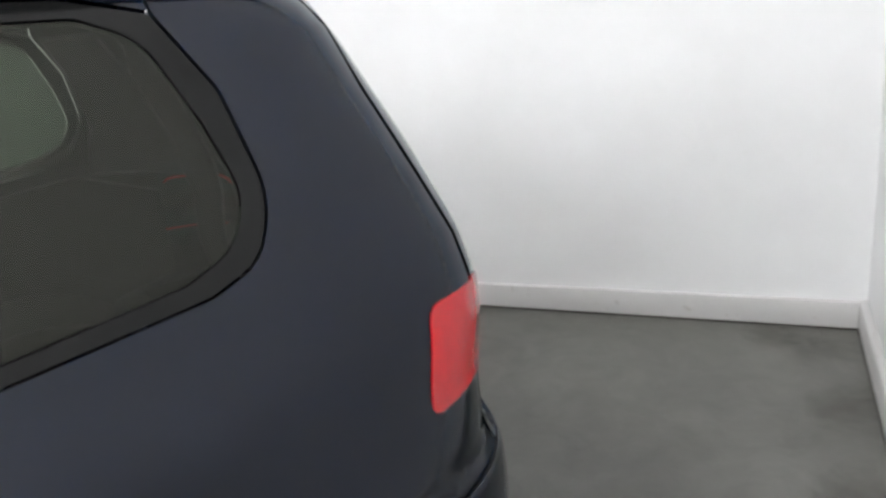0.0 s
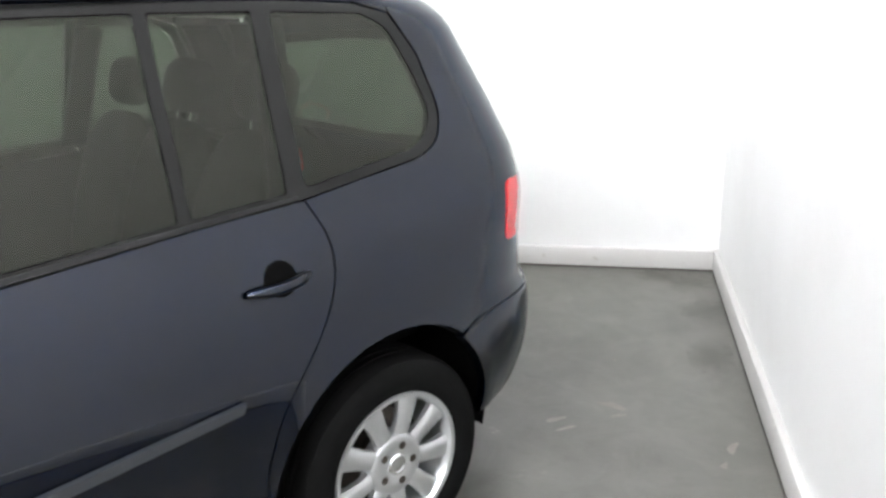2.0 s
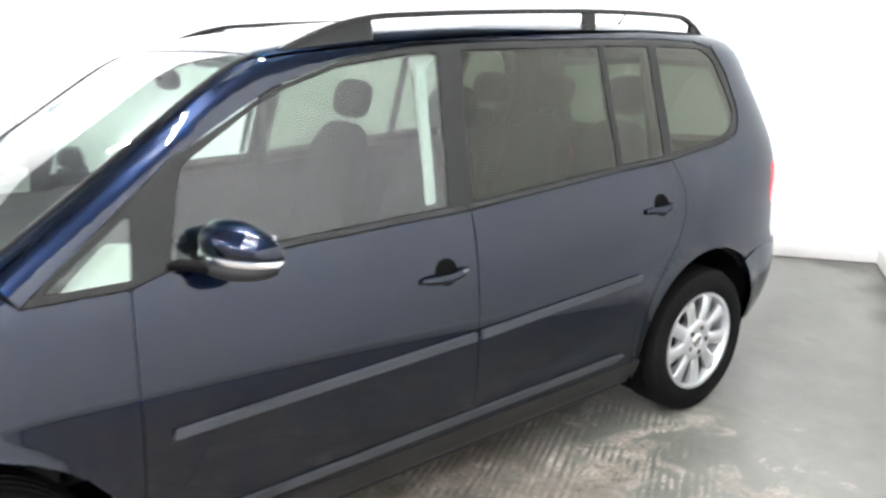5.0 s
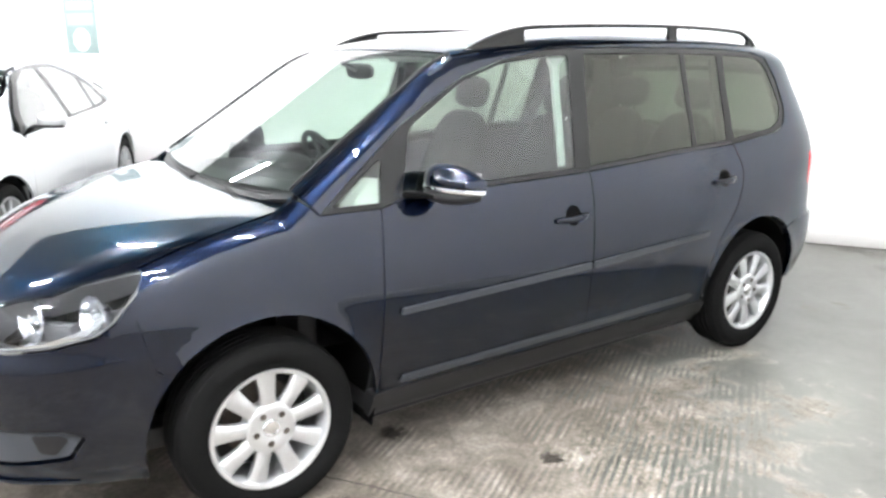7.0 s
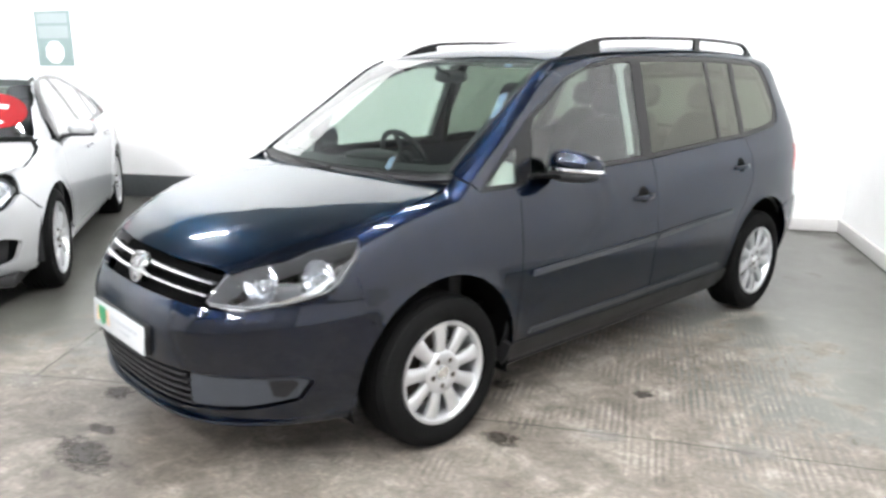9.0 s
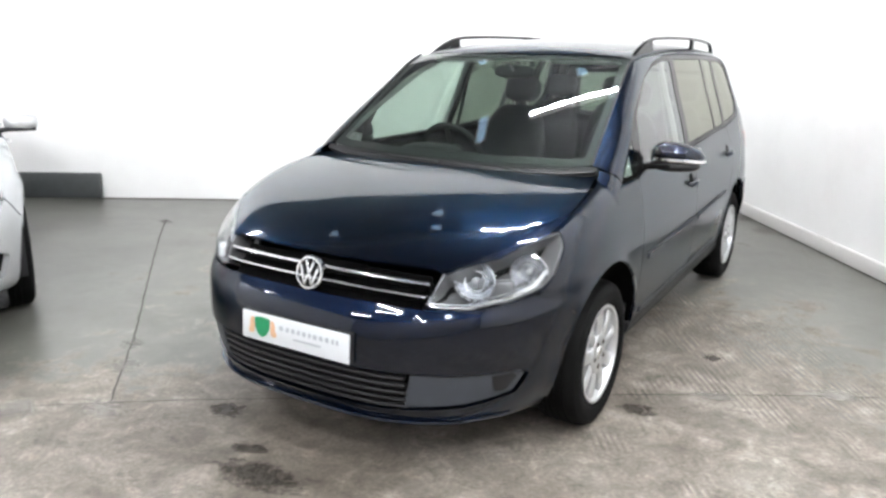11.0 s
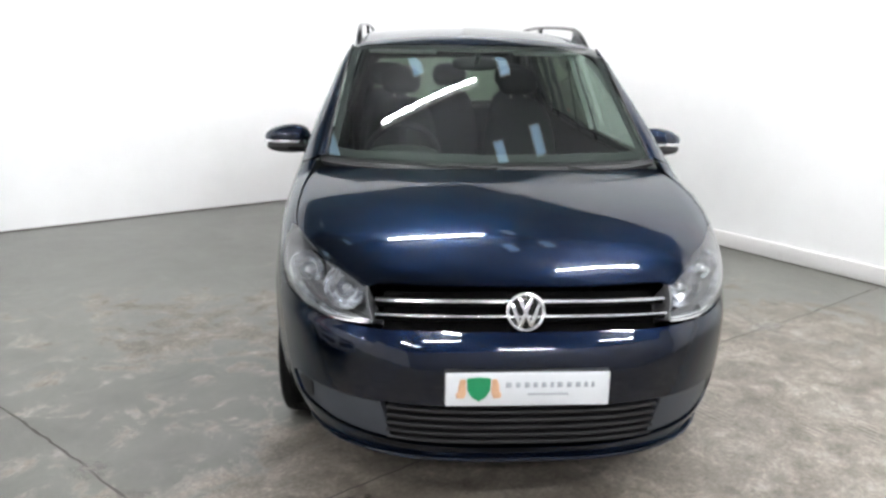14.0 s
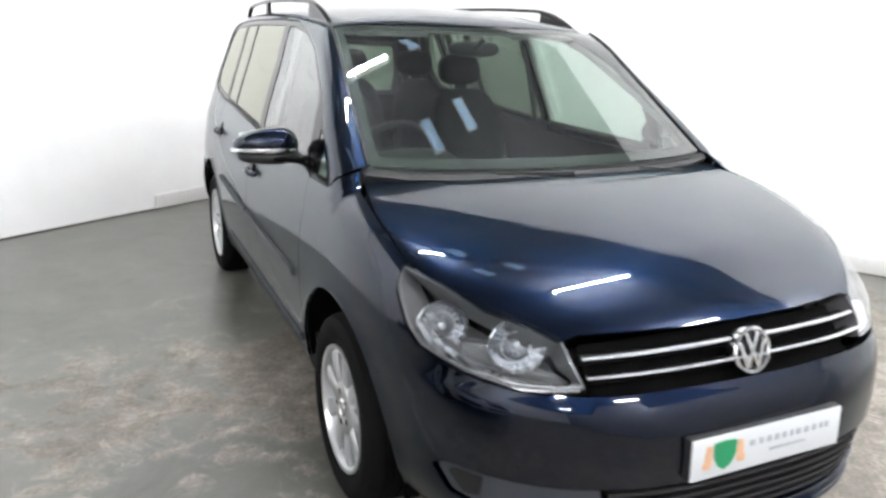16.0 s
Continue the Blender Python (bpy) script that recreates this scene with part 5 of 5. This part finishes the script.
tagged(mesh_object("wall_far", boxed(-L - .2, -L, -D, .2, 0, H, 0, RW), M_WALL, smooth=False), "white painted far wall", "wall", kind="structure")
tagged(mesh_object("wall_front", boxed(-L, .2, -D - .2, -D, 0, H, 0, RW), M_FAR_WALL, smooth=False), "grey wall opposite the parked cars", "wall", kind="structure")
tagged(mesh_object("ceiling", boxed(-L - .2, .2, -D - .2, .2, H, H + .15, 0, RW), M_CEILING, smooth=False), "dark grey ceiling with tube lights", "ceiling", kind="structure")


def skirting(name, x0, x1, y0, y1, h, mat, label, m=RW):
    bm = boxed(x0, x1, y0, y1, .006, h, .006, m)
    return tagged(mesh_object(name, bm, mat), label, "skirting", kind="structure")


skirting("baseboard_back", -1.75, -.028, -.028, .0, .122, M_SKIRT, "white raised skirting with scuffs")
skirting("baseboard_side", -.030, .0, -6.5, -.0, .126, M_SKIRT, "white raised skirting, chipped along its edge", RS)
skirting("baseboard_far", -12.9, -6.68, -.055, .0, .27, M_DARK_SKIRT, "dark grey painted plinth")
# dark joint between walls and floor
tagged(mesh_object("trim_back", boxed(-6.68, -.030, -.032, -.0, .0, .008, .002, RW), M_CRACK), "dark dirty gap along the wall's foot", "trim", kind="structure")
tagged(mesh_object("trim_side", boxed(-.034, -.0, -6.5, -.034, .0, .008, .002, RS), M_CRACK), "dark dirty gap along the wall's foot", "trim", kind="structure")


# tube lights
def tube_light(x, y, first=None):
    m = Matrix.Translation((x, y, 0)) @ Matrix.Rotation(radians(TUBE_TURN), 4, "Z")
    if first is not None:
        return copy_thing(first, m)
    lamp = new("tube_light")
    tagged(lamp, "white batten tube light on the ceiling", "ceiling light", "ceiling tube lights")
    part("batten", boxed(-.60, .60, -.035, .035, CEILING - .075, CEILING - .002, .008), M_FITTING, lamp)
    bm = lathe(bmesh.new(), [(-.57, 0), (-.57, .013), (.57, .013), (.57, 0)], 12, Matrix.Translation((0, 0, CEILING - .098)))
    bmesh.ops.recalc_face_normals(bm, faces=bm.faces)
    part("tube", bm, M_TUBE, lamp, "glowing white tube")
    for s in (-1, 1):
        part("end_cap", boxed(s * .585 - .015, s * .585 + .015, -.02, .02, CEILING - .12, CEILING - .07, .004), M_FITTING, lamp)
    lamp.matrix_basis = m
    return lamp


first = None
for x, y in TUBES:
    made = tube_light(x, y, first)
    first = first or made


# floor joints, cracks and stains
def ribbon(name, pts, width, mat, label, category, seed=1, z=.0015, rough=.25, kind="structure"):
    rnd = random.Random(seed)
    pts = [Vector((*p, 0)) for p in pts]
    line = []
    for a, b in zip(pts, pts[1:]):
        k = max(2, int((b - a).length / .05))
        line += [a + (b - a) * (i / k) for i in range(k)]
    line.append(pts[-1])
    bm = bmesh.new()
    rows = []
    for i, p in enumerate(line):
        t = (line[min(i + 1, len(line) - 1)] - line[max(i - 1, 0)]).normalized()
        s = Vector((-t.y, t.x, 0))
        o = (rnd.random() - .5) * width * rough * 2
        a, b = width * (.35 + rnd.random() * .65) / 2, width * (.35 + rnd.random() * .65) / 2
        if i in (0, len(line) - 1):
            a = b = .001
        rows.append([bm.verts.new(p + s * (o + a) + Vector((0, 0, z))), bm.verts.new(p + s * (o - b) + Vector((0, 0, z)))])
    for a, b in zip(rows, rows[1:]):
        bm.faces.new((a[0], a[1], b[1], b[0]))
    bmesh.ops.recalc_face_normals(bm, faces=bm.faces)
    return tagged(mesh_object(name, bm, mat, smooth=False), label, category, kind=kind)


def stain(x, y, rx, ry, turn, mat, seed, label="dark oil stain soaked into the concrete", z=.001):
    rnd = random.Random(seed)
    bm = bmesh.new()
    n = 26
    ph = [rnd.random() * 6.3 for _ in range(4)]
    vs = []
    for k in range(n):
        a = 2 * math.pi * k / n
        r = 1 if mat in (M_OIL_SOFT, M_BROWN, M_DUST) else 1 + .22 * math.sin(2 * a + ph[0]) + .16 * math.sin(3 * a + ph[1]) + .12 * math.sin(5 * a + ph[2]) + .1 * (rnd.random() - .5)
        c, s = math.cos(radians(turn)), math.sin(radians(turn))
        px, py = rx * r * math.cos(a), ry * r * math.sin(a)
        vs.append(bm.verts.new((x + px * c - py * s, y + px * s + py * c, z)))
    bm.faces.new(vs)
    return tagged(mesh_object("floor_stain", bm, mat, smooth=False), label, "stain", "stains on the floor", kind="structure")


ribbon("floor_joint", [(-3.95, .33), (-3.44, -.16), (-2.6, -.92), (-1.69, -1.73), (-1.04, -2.36)], .014, M_CRACK, "dark cracked joint in the concrete floor", "crack", 3)
ribbon("floor_joint", [(-1.30, -2.58), (-.78, -2.17), (.0, -1.62), (.94, -.98), (1.5, -.62), (2.1, -.27), (2.9, .25)], .011, M_CRACK, "dark joint in the concrete floor", "crack", 4)
for x, y, rx, ry, turn, seed in ((.98, -1.13, .13, .07, 20, 5), (1.145, -.315, .075, .065, 60, 6), (-.55, -2.13, .14, .08, 30, 7), (-.22, -2.32, .14, .035, 25, 8), (-3.86, .24, .12, .06, 10, 9), (.62, -.72, .10, .07, 40, 31), (-.05, -2.45, .30, .10, 15, 32)):
    stain(x, y, rx, ry, turn, M_OIL_SOFT, seed)
for u, v, rx, ry, seed in ((.16, .22, .16, .22, 41), (.12, .62, .12, .26, 42), (.34, .12, .25, .10, 43), (.13, 1.15, .10, .30, 44)):
    p = room(u, v)
    stain(p.x, p.y, rx, ry, math.degrees(WALL_TURN), M_BROWN, seed, "brown damp stain in the floor paint")
for x, y, rx, ry, turn, seed in ((-1.34, -2.08, .16, .10, -40, 51), (-1.55, -1.86, .12, .07, -40, 52), (-1.02, -2.42, .22, .10, 20, 53), (-1.32, -2.62, .20, .09, 30, 54), (1.75, -.46, .22, .06, 32, 55), (1.25, -.80, .20, .05, 32, 56)):
    stain(x, y, rx, ry, turn, M_DUST, seed, "pale crumbled concrete beside the joint", .0022)
for x, y, rx, ry, turn, seed in ((.80, 2.47, .05, .022, 20, 11), (.86, 2.42, .03, .012, 70, 12), (1.28, 2.50, .012, .05, 10, 13), (1.31, 2.38, .01, .022, 30, 14), (.58, 2.81, .012, .006, 0, 15),
                                 (.70, 2.24, .012, .05, -30, 16), (.77, 2.22, .01, .04, -30, 17), (-1.76, 1.49, .07, .012, 20, 18), (-1.9, -.1, .035, .014, 60, 19), (-2.1, -1.0, .04, .02, 40, 20), (1.62, -.52, .05, .02, 20, 21)):
    stain(x, y, rx, ry, turn, M_FILLER, seed, "pale crumbled scuff in the floor paint")


# poster on the back wall
po = new("wall_poster")
tagged(po, "green and white printed poster on the white wall", "poster")
part("sheet", boxed(-8.86, -8.36, -.008, -.002, 1.52, 2.15, 0, RW), M_POSTER_GREEN, po, "green poster sheet", smooth=False)
part("pale_print", boxed(-8.82, -8.40, -.011, -.008, 1.84, 1.98, 0, RW), M_POSTER_PALE, po, "pale print", smooth=False)
part("pale_print", boxed(-8.82, -8.40, -.011, -.008, 2.01, 2.12, 0, RW), M_POSTER_PALE, po, "pale print", smooth=False)
bm = bmesh.new()
bm.faces.new([bm.verts.new(RW @ Vector((-8.61 + .135 * math.cos(k * math.pi / 4 + .39), -.0125, 1.68 + .135 * math.sin(k * math.pi / 4 + .39)))) for k in range(8)])
part("white_badge", bm, M_POSTER_WHITE, po, "white eight-sided badge", smooth=False)


# cool white light panels let into the ceiling
def light_panel(x, y, first=None):
    m = Matrix.Translation((x, y, 0)) @ Matrix.Rotation(radians(TUBE_TURN), 4, "Z")
    if first is not None:
        return copy_thing(first, m)
    lamp = new("light_panel")
    tagged(lamp, "small cool white light panel in the ceiling", "ceiling light", "ceiling light panels")
    part("frame", boxed(-.07, .07, -.15, .15, CEILING - .02, CEILING - .002, .004), M_FITTING, lamp)
    part("diffuser", boxed(-.055, .055, -.135, .135, CEILING - .026, CEILING - .018, .002), M_PANEL, lamp, "glowing bluish diffuser")
    lamp.matrix_basis = m
    return lamp


first = None
for x, y in ((-1.45, -.16), (-.42, .50), (.60, .52), (1.0, -.17), (.55, -.36), (-1.9, .86), (-2.82, -.88)):
    made = light_panel(x, y, first)
    first = first or made


# ---- the silver saloon ----
WIDE2 = smooth_curve((.16, .24, .36, .52, .66, .80, .92, 1.0, 1.10, 1.22, 1.34, 1.46), (.80, .858, .880, .890, .888, .872, .842, .800, .742, .672, .590, .49))
NOSE2 = smooth_curve((.16, .25, .36, .50, .62, .70, .78, .9, 1.1), (-2.13, -2.22, -2.26, -2.27, -2.25, -2.20, -2.10, -1.95, -1.8))
TAIL2 = smooth_curve((.16, .30, .50, .75, .95, 1.05, 1.3), (2.06, 2.15, 2.19, 2.18, 2.13, 2.06, 1.8))
HOOD2 = smooth_curve((-2.5, -2.28, -2.18, -2.0, -1.7, -1.3, -1.0, -.8), (.30, .60, .70, .785, .860, .925, .960, .98))
ROOF2 = smooth_curve((-1.0, -.4, .0, .4, .9, 1.4, 1.8, 2.2), (1.22, 1.375, 1.420, 1.428, 1.375, 1.235, 1.10, .985))


def outside2(x, y, z):
    ax = np.abs(x)
    nose, tail = NOSE2(z), TAIL2(z)
    f = np.clip((-1.1 - y) / (-1.1 - nose), 0, 1)
    r = np.clip((y - 1.2) / (tail - 1.2), 0, 1)
    w = WIDE2(z) * (1 - f ** 2.7) ** (1 / 2.7) * (1 - r ** 3.4) ** (1 / 3.4)
    w = w - 2 * np.maximum(nose - y, 0) - 2 * np.maximum(y - tail, 0)
    for axle in (-1.35, 1.35):
        w = w + .014 * np.exp(-((np.hypot(y - axle, z - .32) - .37) / .05) ** 2)
    x2 = ax * ax
    hood = HOOD2(y - .2 * x2) - .03 * x2
    screen = .965 + .56 * (y - .18 * x2 + 1.06)
    roof = ROOF2(y) - .12 * x2
    top = np.maximum(hood, -soft_max(-screen, -roof, .06))
    return soft_max(ax - w, (z - top) * .9, .08)


SALOON = Skin(outside2, -1.25, 1.25)


def saloon(m):
    S = SALOON
    car = new("saloon_car")
    tagged(car, "silver saloon car with a red windscreen sticker by the wall", "car")
    car.matrix_basis = m
    R0, RZ = .372, .325
    edge = [(.700, -1.06), (.755, -1.25), (.775, -1.45), (.765, -1.62)]
    edge_s = [top_to_side(S, x, y) for x, y in edge]
    lead = [(x, S.spot("wrap", *wrap_at(S, max(x, .001), .735)).y, 0) for x in (0, .15, .3, .42)]
    hood = lead + [(.50, -1.98), (.64, -1.82)] + list(reversed(edge)) + [(.5, -1.115, 0), (.25, -1.15, 0), (0, -1.165, 0)]
    panel("bonnet", S, "top", both(hood), M_SILVER, car, "silver bonnet", step=.06)
    scr = [(0, -1.09, 0), (.3, -1.073, 0), (.55, -1.035, 0), (.69, -.995, .02), (.56, -.345, .03), (.3, -.385, 0), (0, -.40, 0)]
    ws = panel("windscreen", S, "top", both(scr), M_GLASS, car, "dark windscreen with stickers inside", step=.08, depth=.004)
    st = [(-.25, -.97), (.36, -.965), (.56, -.91), (.635, -.80), (.61, -.66), (.50, -.56), (.2, -.52), (-.2, -.50), (-.5, -.56), (-.58, -.72), (-.48, -.90)]
    panel("red_sticker", S, "top", st, M_STICKER_RED, ws, "red oval sticker with white print", lift=.003, depth=.001, step=.06, radius=.08)
    for pts in ([(-.30, -.735), (.50, -.725), (.50, -.675), (-.30, -.685)], [(-.2, -.61), (.42, -.60), (.42, -.57), (-.2, -.58)]):
        panel("print_bar", S, "top", pts, M_STICKER_WHITE, ws, lift=.006, depth=.001, step=.08, radius=.01)
    ovalp = [(.28 + .22 * math.cos(k * math.pi / 8), -.87 + .05 * math.sin(k * math.pi / 8), 0) for k in range(16)]
    panel("white_sticker", S, "top", ovalp, M_STICKER_WHITE, ws, "white oval sticker", lift=.006, depth=.001, step=.06)
    roof_e = [(.575, -.345), (.565, 0.0), (.545, .5), (.52, 1.0), (.50, 1.30)]
    roof = [(0, -.392, 0), (.3, -.377, 0), (.56, -.338, 0)] + [(x, y, 0) for x, y in roof_e[1:]] + [(0, 1.36)]
    panel("roof", S, "top", both(roof), M_SILVER, car, "silver roof", step=.09)
    rw = [(0, 1.37, 0), (.49, 1.31), (.50, 1.80), (0, 1.86, 0)]
    panel("rear_window", S, "top", both(rw), M_PRIVACY, car, "dark rear window", step=.1, depth=.004)
    boot = [(0, 1.87, 0), (.55, 1.81), (.62, 2.0), (0, 2.09, 0)]
    panel("boot_lid", S, "top", both(boot), M_SILVER, car, "silver boot lid", step=.08)
    # nose
    br = [(0, .725, 0), wrap_at(S, .40, .722), wrap_at(S, .46, .640), wrap_at(S, .62, .600), wrap_at(S, .74, .625), side_to_wrap(S, -1.80, .70), side_to_wrap(S, -1.672, .58)]
    br += [side_to_wrap(S, y, z) + (0,) for y, z, _ in arch(-1.35, RZ, R0, 138, 197, 8)] + [wrap_at(S, .5, .20), (0, .19, 0)]
    grille_h = both([(0, .700, 0), wrap_at(S, .36, .700), wrap_at(S, .33, .53), (0, .515, 0)])
    mouth = [wrap_at(S, .50, .42), wrap_at(S, .70, .46), wrap_at(S, .775, .42), wrap_at(S, .74, .31), wrap_at(S, .56, .28), wrap_at(S, .47, .32)]
    mouth2 = [(-a, z) for a, z in mouth]
    centre_h = both([(0, .44, 0), wrap_at(S, .38, .43), wrap_at(S, .36, .31), (0, .30, 0)])
    panel("front_bumper", S, "wrap", both(br), M_SILVER, car, "silver front bumper with dark air intakes", holes=[grille_h, mouth, mouth2, centre_h], step=.05, depth=.03, radius=.03)
    lin = [(0, .76), wrap_at(S, .6, .72), wrap_at(S, .76, .5), wrap_at(S, .72, .27), (0, .25)]
    panel("nose_lining", S, "wrap", both(lin), M_BLACK, car, lift=-.05, step=.1)
    for z in (.56, .615, .67):
        path = [S.spot("wrap", a, z) + Vector((0, .02, 0)) for a in np.linspace(-.16, .16, 7)]
        part("grille_bar", sweep(bmesh.new(), path, oval(.01, .012, 8, 3)), M_CHROME, car, "chrome grille bar")
    for s in (1, -1):
        mir = s < 0
        hl = [wrap_at(S, .44, .715), wrap_at(S, .55, .755), side_to_wrap(S, -1.74, .845), side_to_wrap(S, -1.69, .835), side_to_wrap(S, -1.76, .72), wrap_at(S, .72, .632), wrap_at(S, .60, .612), wrap_at(S, .48, .640)]
        lamp = panel("headlamp", S, "wrap", hl, M_LENS, car, "clear headlamp with chrome inside", lift=.002, depth=.005, step=.04, radius=.03, mirror=mir)
        panel("housing", S, "wrap", hl, M_REFLECTOR, lamp, lift=-.045, depth=.01, step=.05, radius=.03, mirror=mir)
        for x, z, r in ((.58, .675, .045), (.69, .735, .045)):
            p = S.spot("wrap", *wrap_at(S, x, z))
            n = Vector((.35, -.93, .1)).normalized()
            p = p - n * .035
            if mir:
                p.x, n.x = -p.x, -n.x
            mm = Matrix.Translation(p) @ n.to_track_quat("X", "Z").to_matrix().to_4x4()
            bm = lathe(bmesh.new(), [(.025, r), (.02, r * .9), (-.01, r * .6), (-.02, 0)], 24, mm)
            bmesh.ops.recalc_face_normals(bm, faces=bm.faces)
            part("reflector", bm, M_CHROME, lamp)
        wing = [(-.93, .32), (-.93, .6), (-.90, .88)] + [(-.98, .955)] + [(y, z, 0) for y, z in edge_s[:]] + [(-1.70, .850), (-1.76, .76), (-1.80, .70), (-1.68, .60)] + arch(-1.35, RZ, R0, 140, 3)
        panel("front_wing", S, "side", wing, M_SILVER, car, "silver front wing", mirror=mir, step=.05)
        belt = [(-.90, .90), (-.2, .93), (.15, .945), (1.0, .975), (1.45, 1.0)]
        d = panel("front_door", S, "side", [(-.93, .32), (-.93, .6), (-.90, .88), (-.86, .905), (.15, .945), (.13, .32)], M_SILVER, car, "silver front door", mirror=mir, step=.06)
        e = panel("rear_door", S, "side", [(.13, .32), (.15, .945), (1.0, .975), (1.10, .9), (1.05, .72), (.96, .55), (.94, .32)], M_SILVER, car, "silver rear door", mirror=mir, step=.06)
        q = [(.94, .32), (.96, .55), (1.05, .72), (1.10, .9), (1.0, .975), (1.42, 1.0), (1.36, 1.16), (1.30, 1.24)] + [(1.6, 1.12), (1.84, 1.02), (2.02, .96), (2.08, .80), (2.06, .45), (1.98, .22), (1.735, .22)] + arch(1.35, RZ, R0, -14, 176)
        panel("rear_quarter", S, "side", q, M_SILVER, car, "silver rear quarter panel", mirror=mir, step=.05)
        panel("sill", S, "side", [(-.96, .20), (-.95, .315), (.96, .315), (.96, .20)], M_SILVER, car, "silver sill", mirror=mir, depth=.05)
        for ob, y0, y1, z0 in ((d, -.08, .09, .80), (e, .85, 1.02, .835)):
            path = []
            for k in range(7):
                t = k / 6
                p = S.spot("side", y0 + (y1 - y0) * t, z0)
                path.append(Vector((s * (p.x + .006 + .022 * math.sin(math.pi * t) ** .6), p.y, p.z)))
            part("door_handle", sweep(bmesh.new(), path, oval(.010, .012, 10, 3)), M_SILVER, ob, "silver door handle")
        # glazing and roof rail
        g1 = [(-.82, .935), (-.70, 1.06), (-.40, 1.245), (-.12, 1.325), (.12, 1.335), (.10, .968)]
        g2 = [(.17, .970), (.19, 1.335), (.55, 1.325), (.85, 1.245), (.80, .995)]
        g3 = [(.85, .997), (.895, 1.225), (1.08, 1.145), (1.18, 1.03)]
        rim = [(-.93, .908), (.15, .947), (1.0, .977), (1.26, 1.005), (1.15, 1.14), (.88, 1.272), (.55, 1.352), (.15, 1.364), (-.14, 1.353), (-.43, 1.272), (-.74, 1.085)]
        wf = panel("window_surround", S, "side", rim, M_GLOSS_BLACK, car, "black window surround", holes=[g1, g2, g3], lift=-.004, depth=.02, step=.06, mirror=mir, radius=.01)
        for g in (g1, g2, g3):
            panel("door_glass", S, "side", g, M_SALOON_GLASS, wf, "grey side window", lift=-.006, depth=.004, step=.1, gap=.001, mirror=mir)
        rs = [top_to_side(S, x, y) for x, y in [(.695, -1.0), (.62, -.68)] + roof_e]
        frame_p = [(-.95, .945), (-.74, 1.085), (-.43, 1.272), (-.14, 1.353), (.15, 1.364), (.55, 1.352), (.88, 1.272), (1.15, 1.14), (1.30, 1.24)] + [(y, z, 0) for y, z in reversed(rs)]
        panel("roof_frame", S, "side", frame_p, M_SILVER, car, "silver roof frame", mirror=mir, step=.05, radius=.004)
        # mirror
        bm = blob(bmesh.new(), (.955, -.66, .985), (.10, .06, .058), 2.6, 22, 12)
        for v in bm.verts:
            v.co.x *= s
        bmesh.ops.recalc_face_normals(bm, faces=bm.faces)
        mo = part("door_mirror", bm, M_SILVER, car, "silver door mirror")
        bm = sweep(bmesh.new(), [(s * .80, -.70, .935), (s * .87, -.68, .945), (s * 1.03, -.665, .945)], oval(.045, .014, 12, 3))
        part("lower_shell", bm, M_BLACK, mo, "black mirror foot")
        tl = [wrap_at(S, .80, .78, "tail"), wrap_at(S, .78, .90, "tail"), wrap_at(S, .5, .88, "tail"), wrap_at(S, .5, .78, "tail")]
        panel("tail_lamp", S, "tail", tl, M_RED_LENS, car, "red tail lamp", lift=.006, depth=.01, step=.06, mirror=mir)
        lining = [(-.92, .3), (-.88, .88), (.9, .93), (.92, .3)]
        panel("door_lining", S, "side", lining, M_TRIM, car, lift=-.05, step=.15, mirror=mir)
        for axle in (-1.35, 1.35):
            bm = bmesh.new()
            rows = []
            for k in range(17):
                a = radians(-10 + 200 * k / 16)
                rows.append([bm.verts.new((s * x, axle + .39 * math.cos(a), RZ + .39 * math.sin(a))) for x in (.85, .5)])
            for a, b in zip(rows, rows[1:]):
                bm.faces.new((a[0], a[1], b[1], b[0]))
            bm.faces.new([r[1] for r in rows])
            part("arch_liner", bm, M_BLACK, car)
    rb = [(0, .76), wrap_at(S, .7, .76, "tail"), wrap_at(S, .66, .24, "tail"), (0, .24)]
    panel("rear_bumper", S, "tail", both(rb), M_SILVER, car, "silver rear bumper", lift=.008, step=.1)
    part("underbody", boxed(-.74, .74, -2.0, 2.0, .17, .24, .02), M_BLACK, car)
    part("dashboard", boxed(-.66, .66, -1.0, -.55, .55, .93, .05), M_TRIM, car)
    for x in (-.37, .37):
        st = new("seat")
        st.parent = car
        tagged(st, "dark leather seat")
        part("backrest", blob(bmesh.new(), (x, .22, .85), (.24, .10, .33), 3.2, 20, 12), M_FABRIC, st)
        part("cushion", blob(bmesh.new(), (x, -.05, .52), (.24, .27, .09), 3.2, 20, 8), M_FABRIC, st)
        part("headrest", blob(bmesh.new(), (x, .27, 1.20), (.12, .05, .08), 3, 18, 8), M_FABRIC, st)
    wheels = make_wheel(.325, .225, .235, 10, .62)
    fit_wheels(car, wheels, [(.765, -1.35, .325, 0, 0), (.765, 1.35, .325, 0, 14), (-.765, -1.35, .325, 180, 0), (-.765, 1.35, .325, 180, 9)], "silver multi-spoke alloy wheel with a black tyre")
    return car


M_SALOON_GLASS = pane("grey_side_glass", (0.45, 0.48, 0.47))
saloon(pose(-4.36, -1.91, 0, 0, 0, 63) @ Matrix.Scale(1.06, 4))
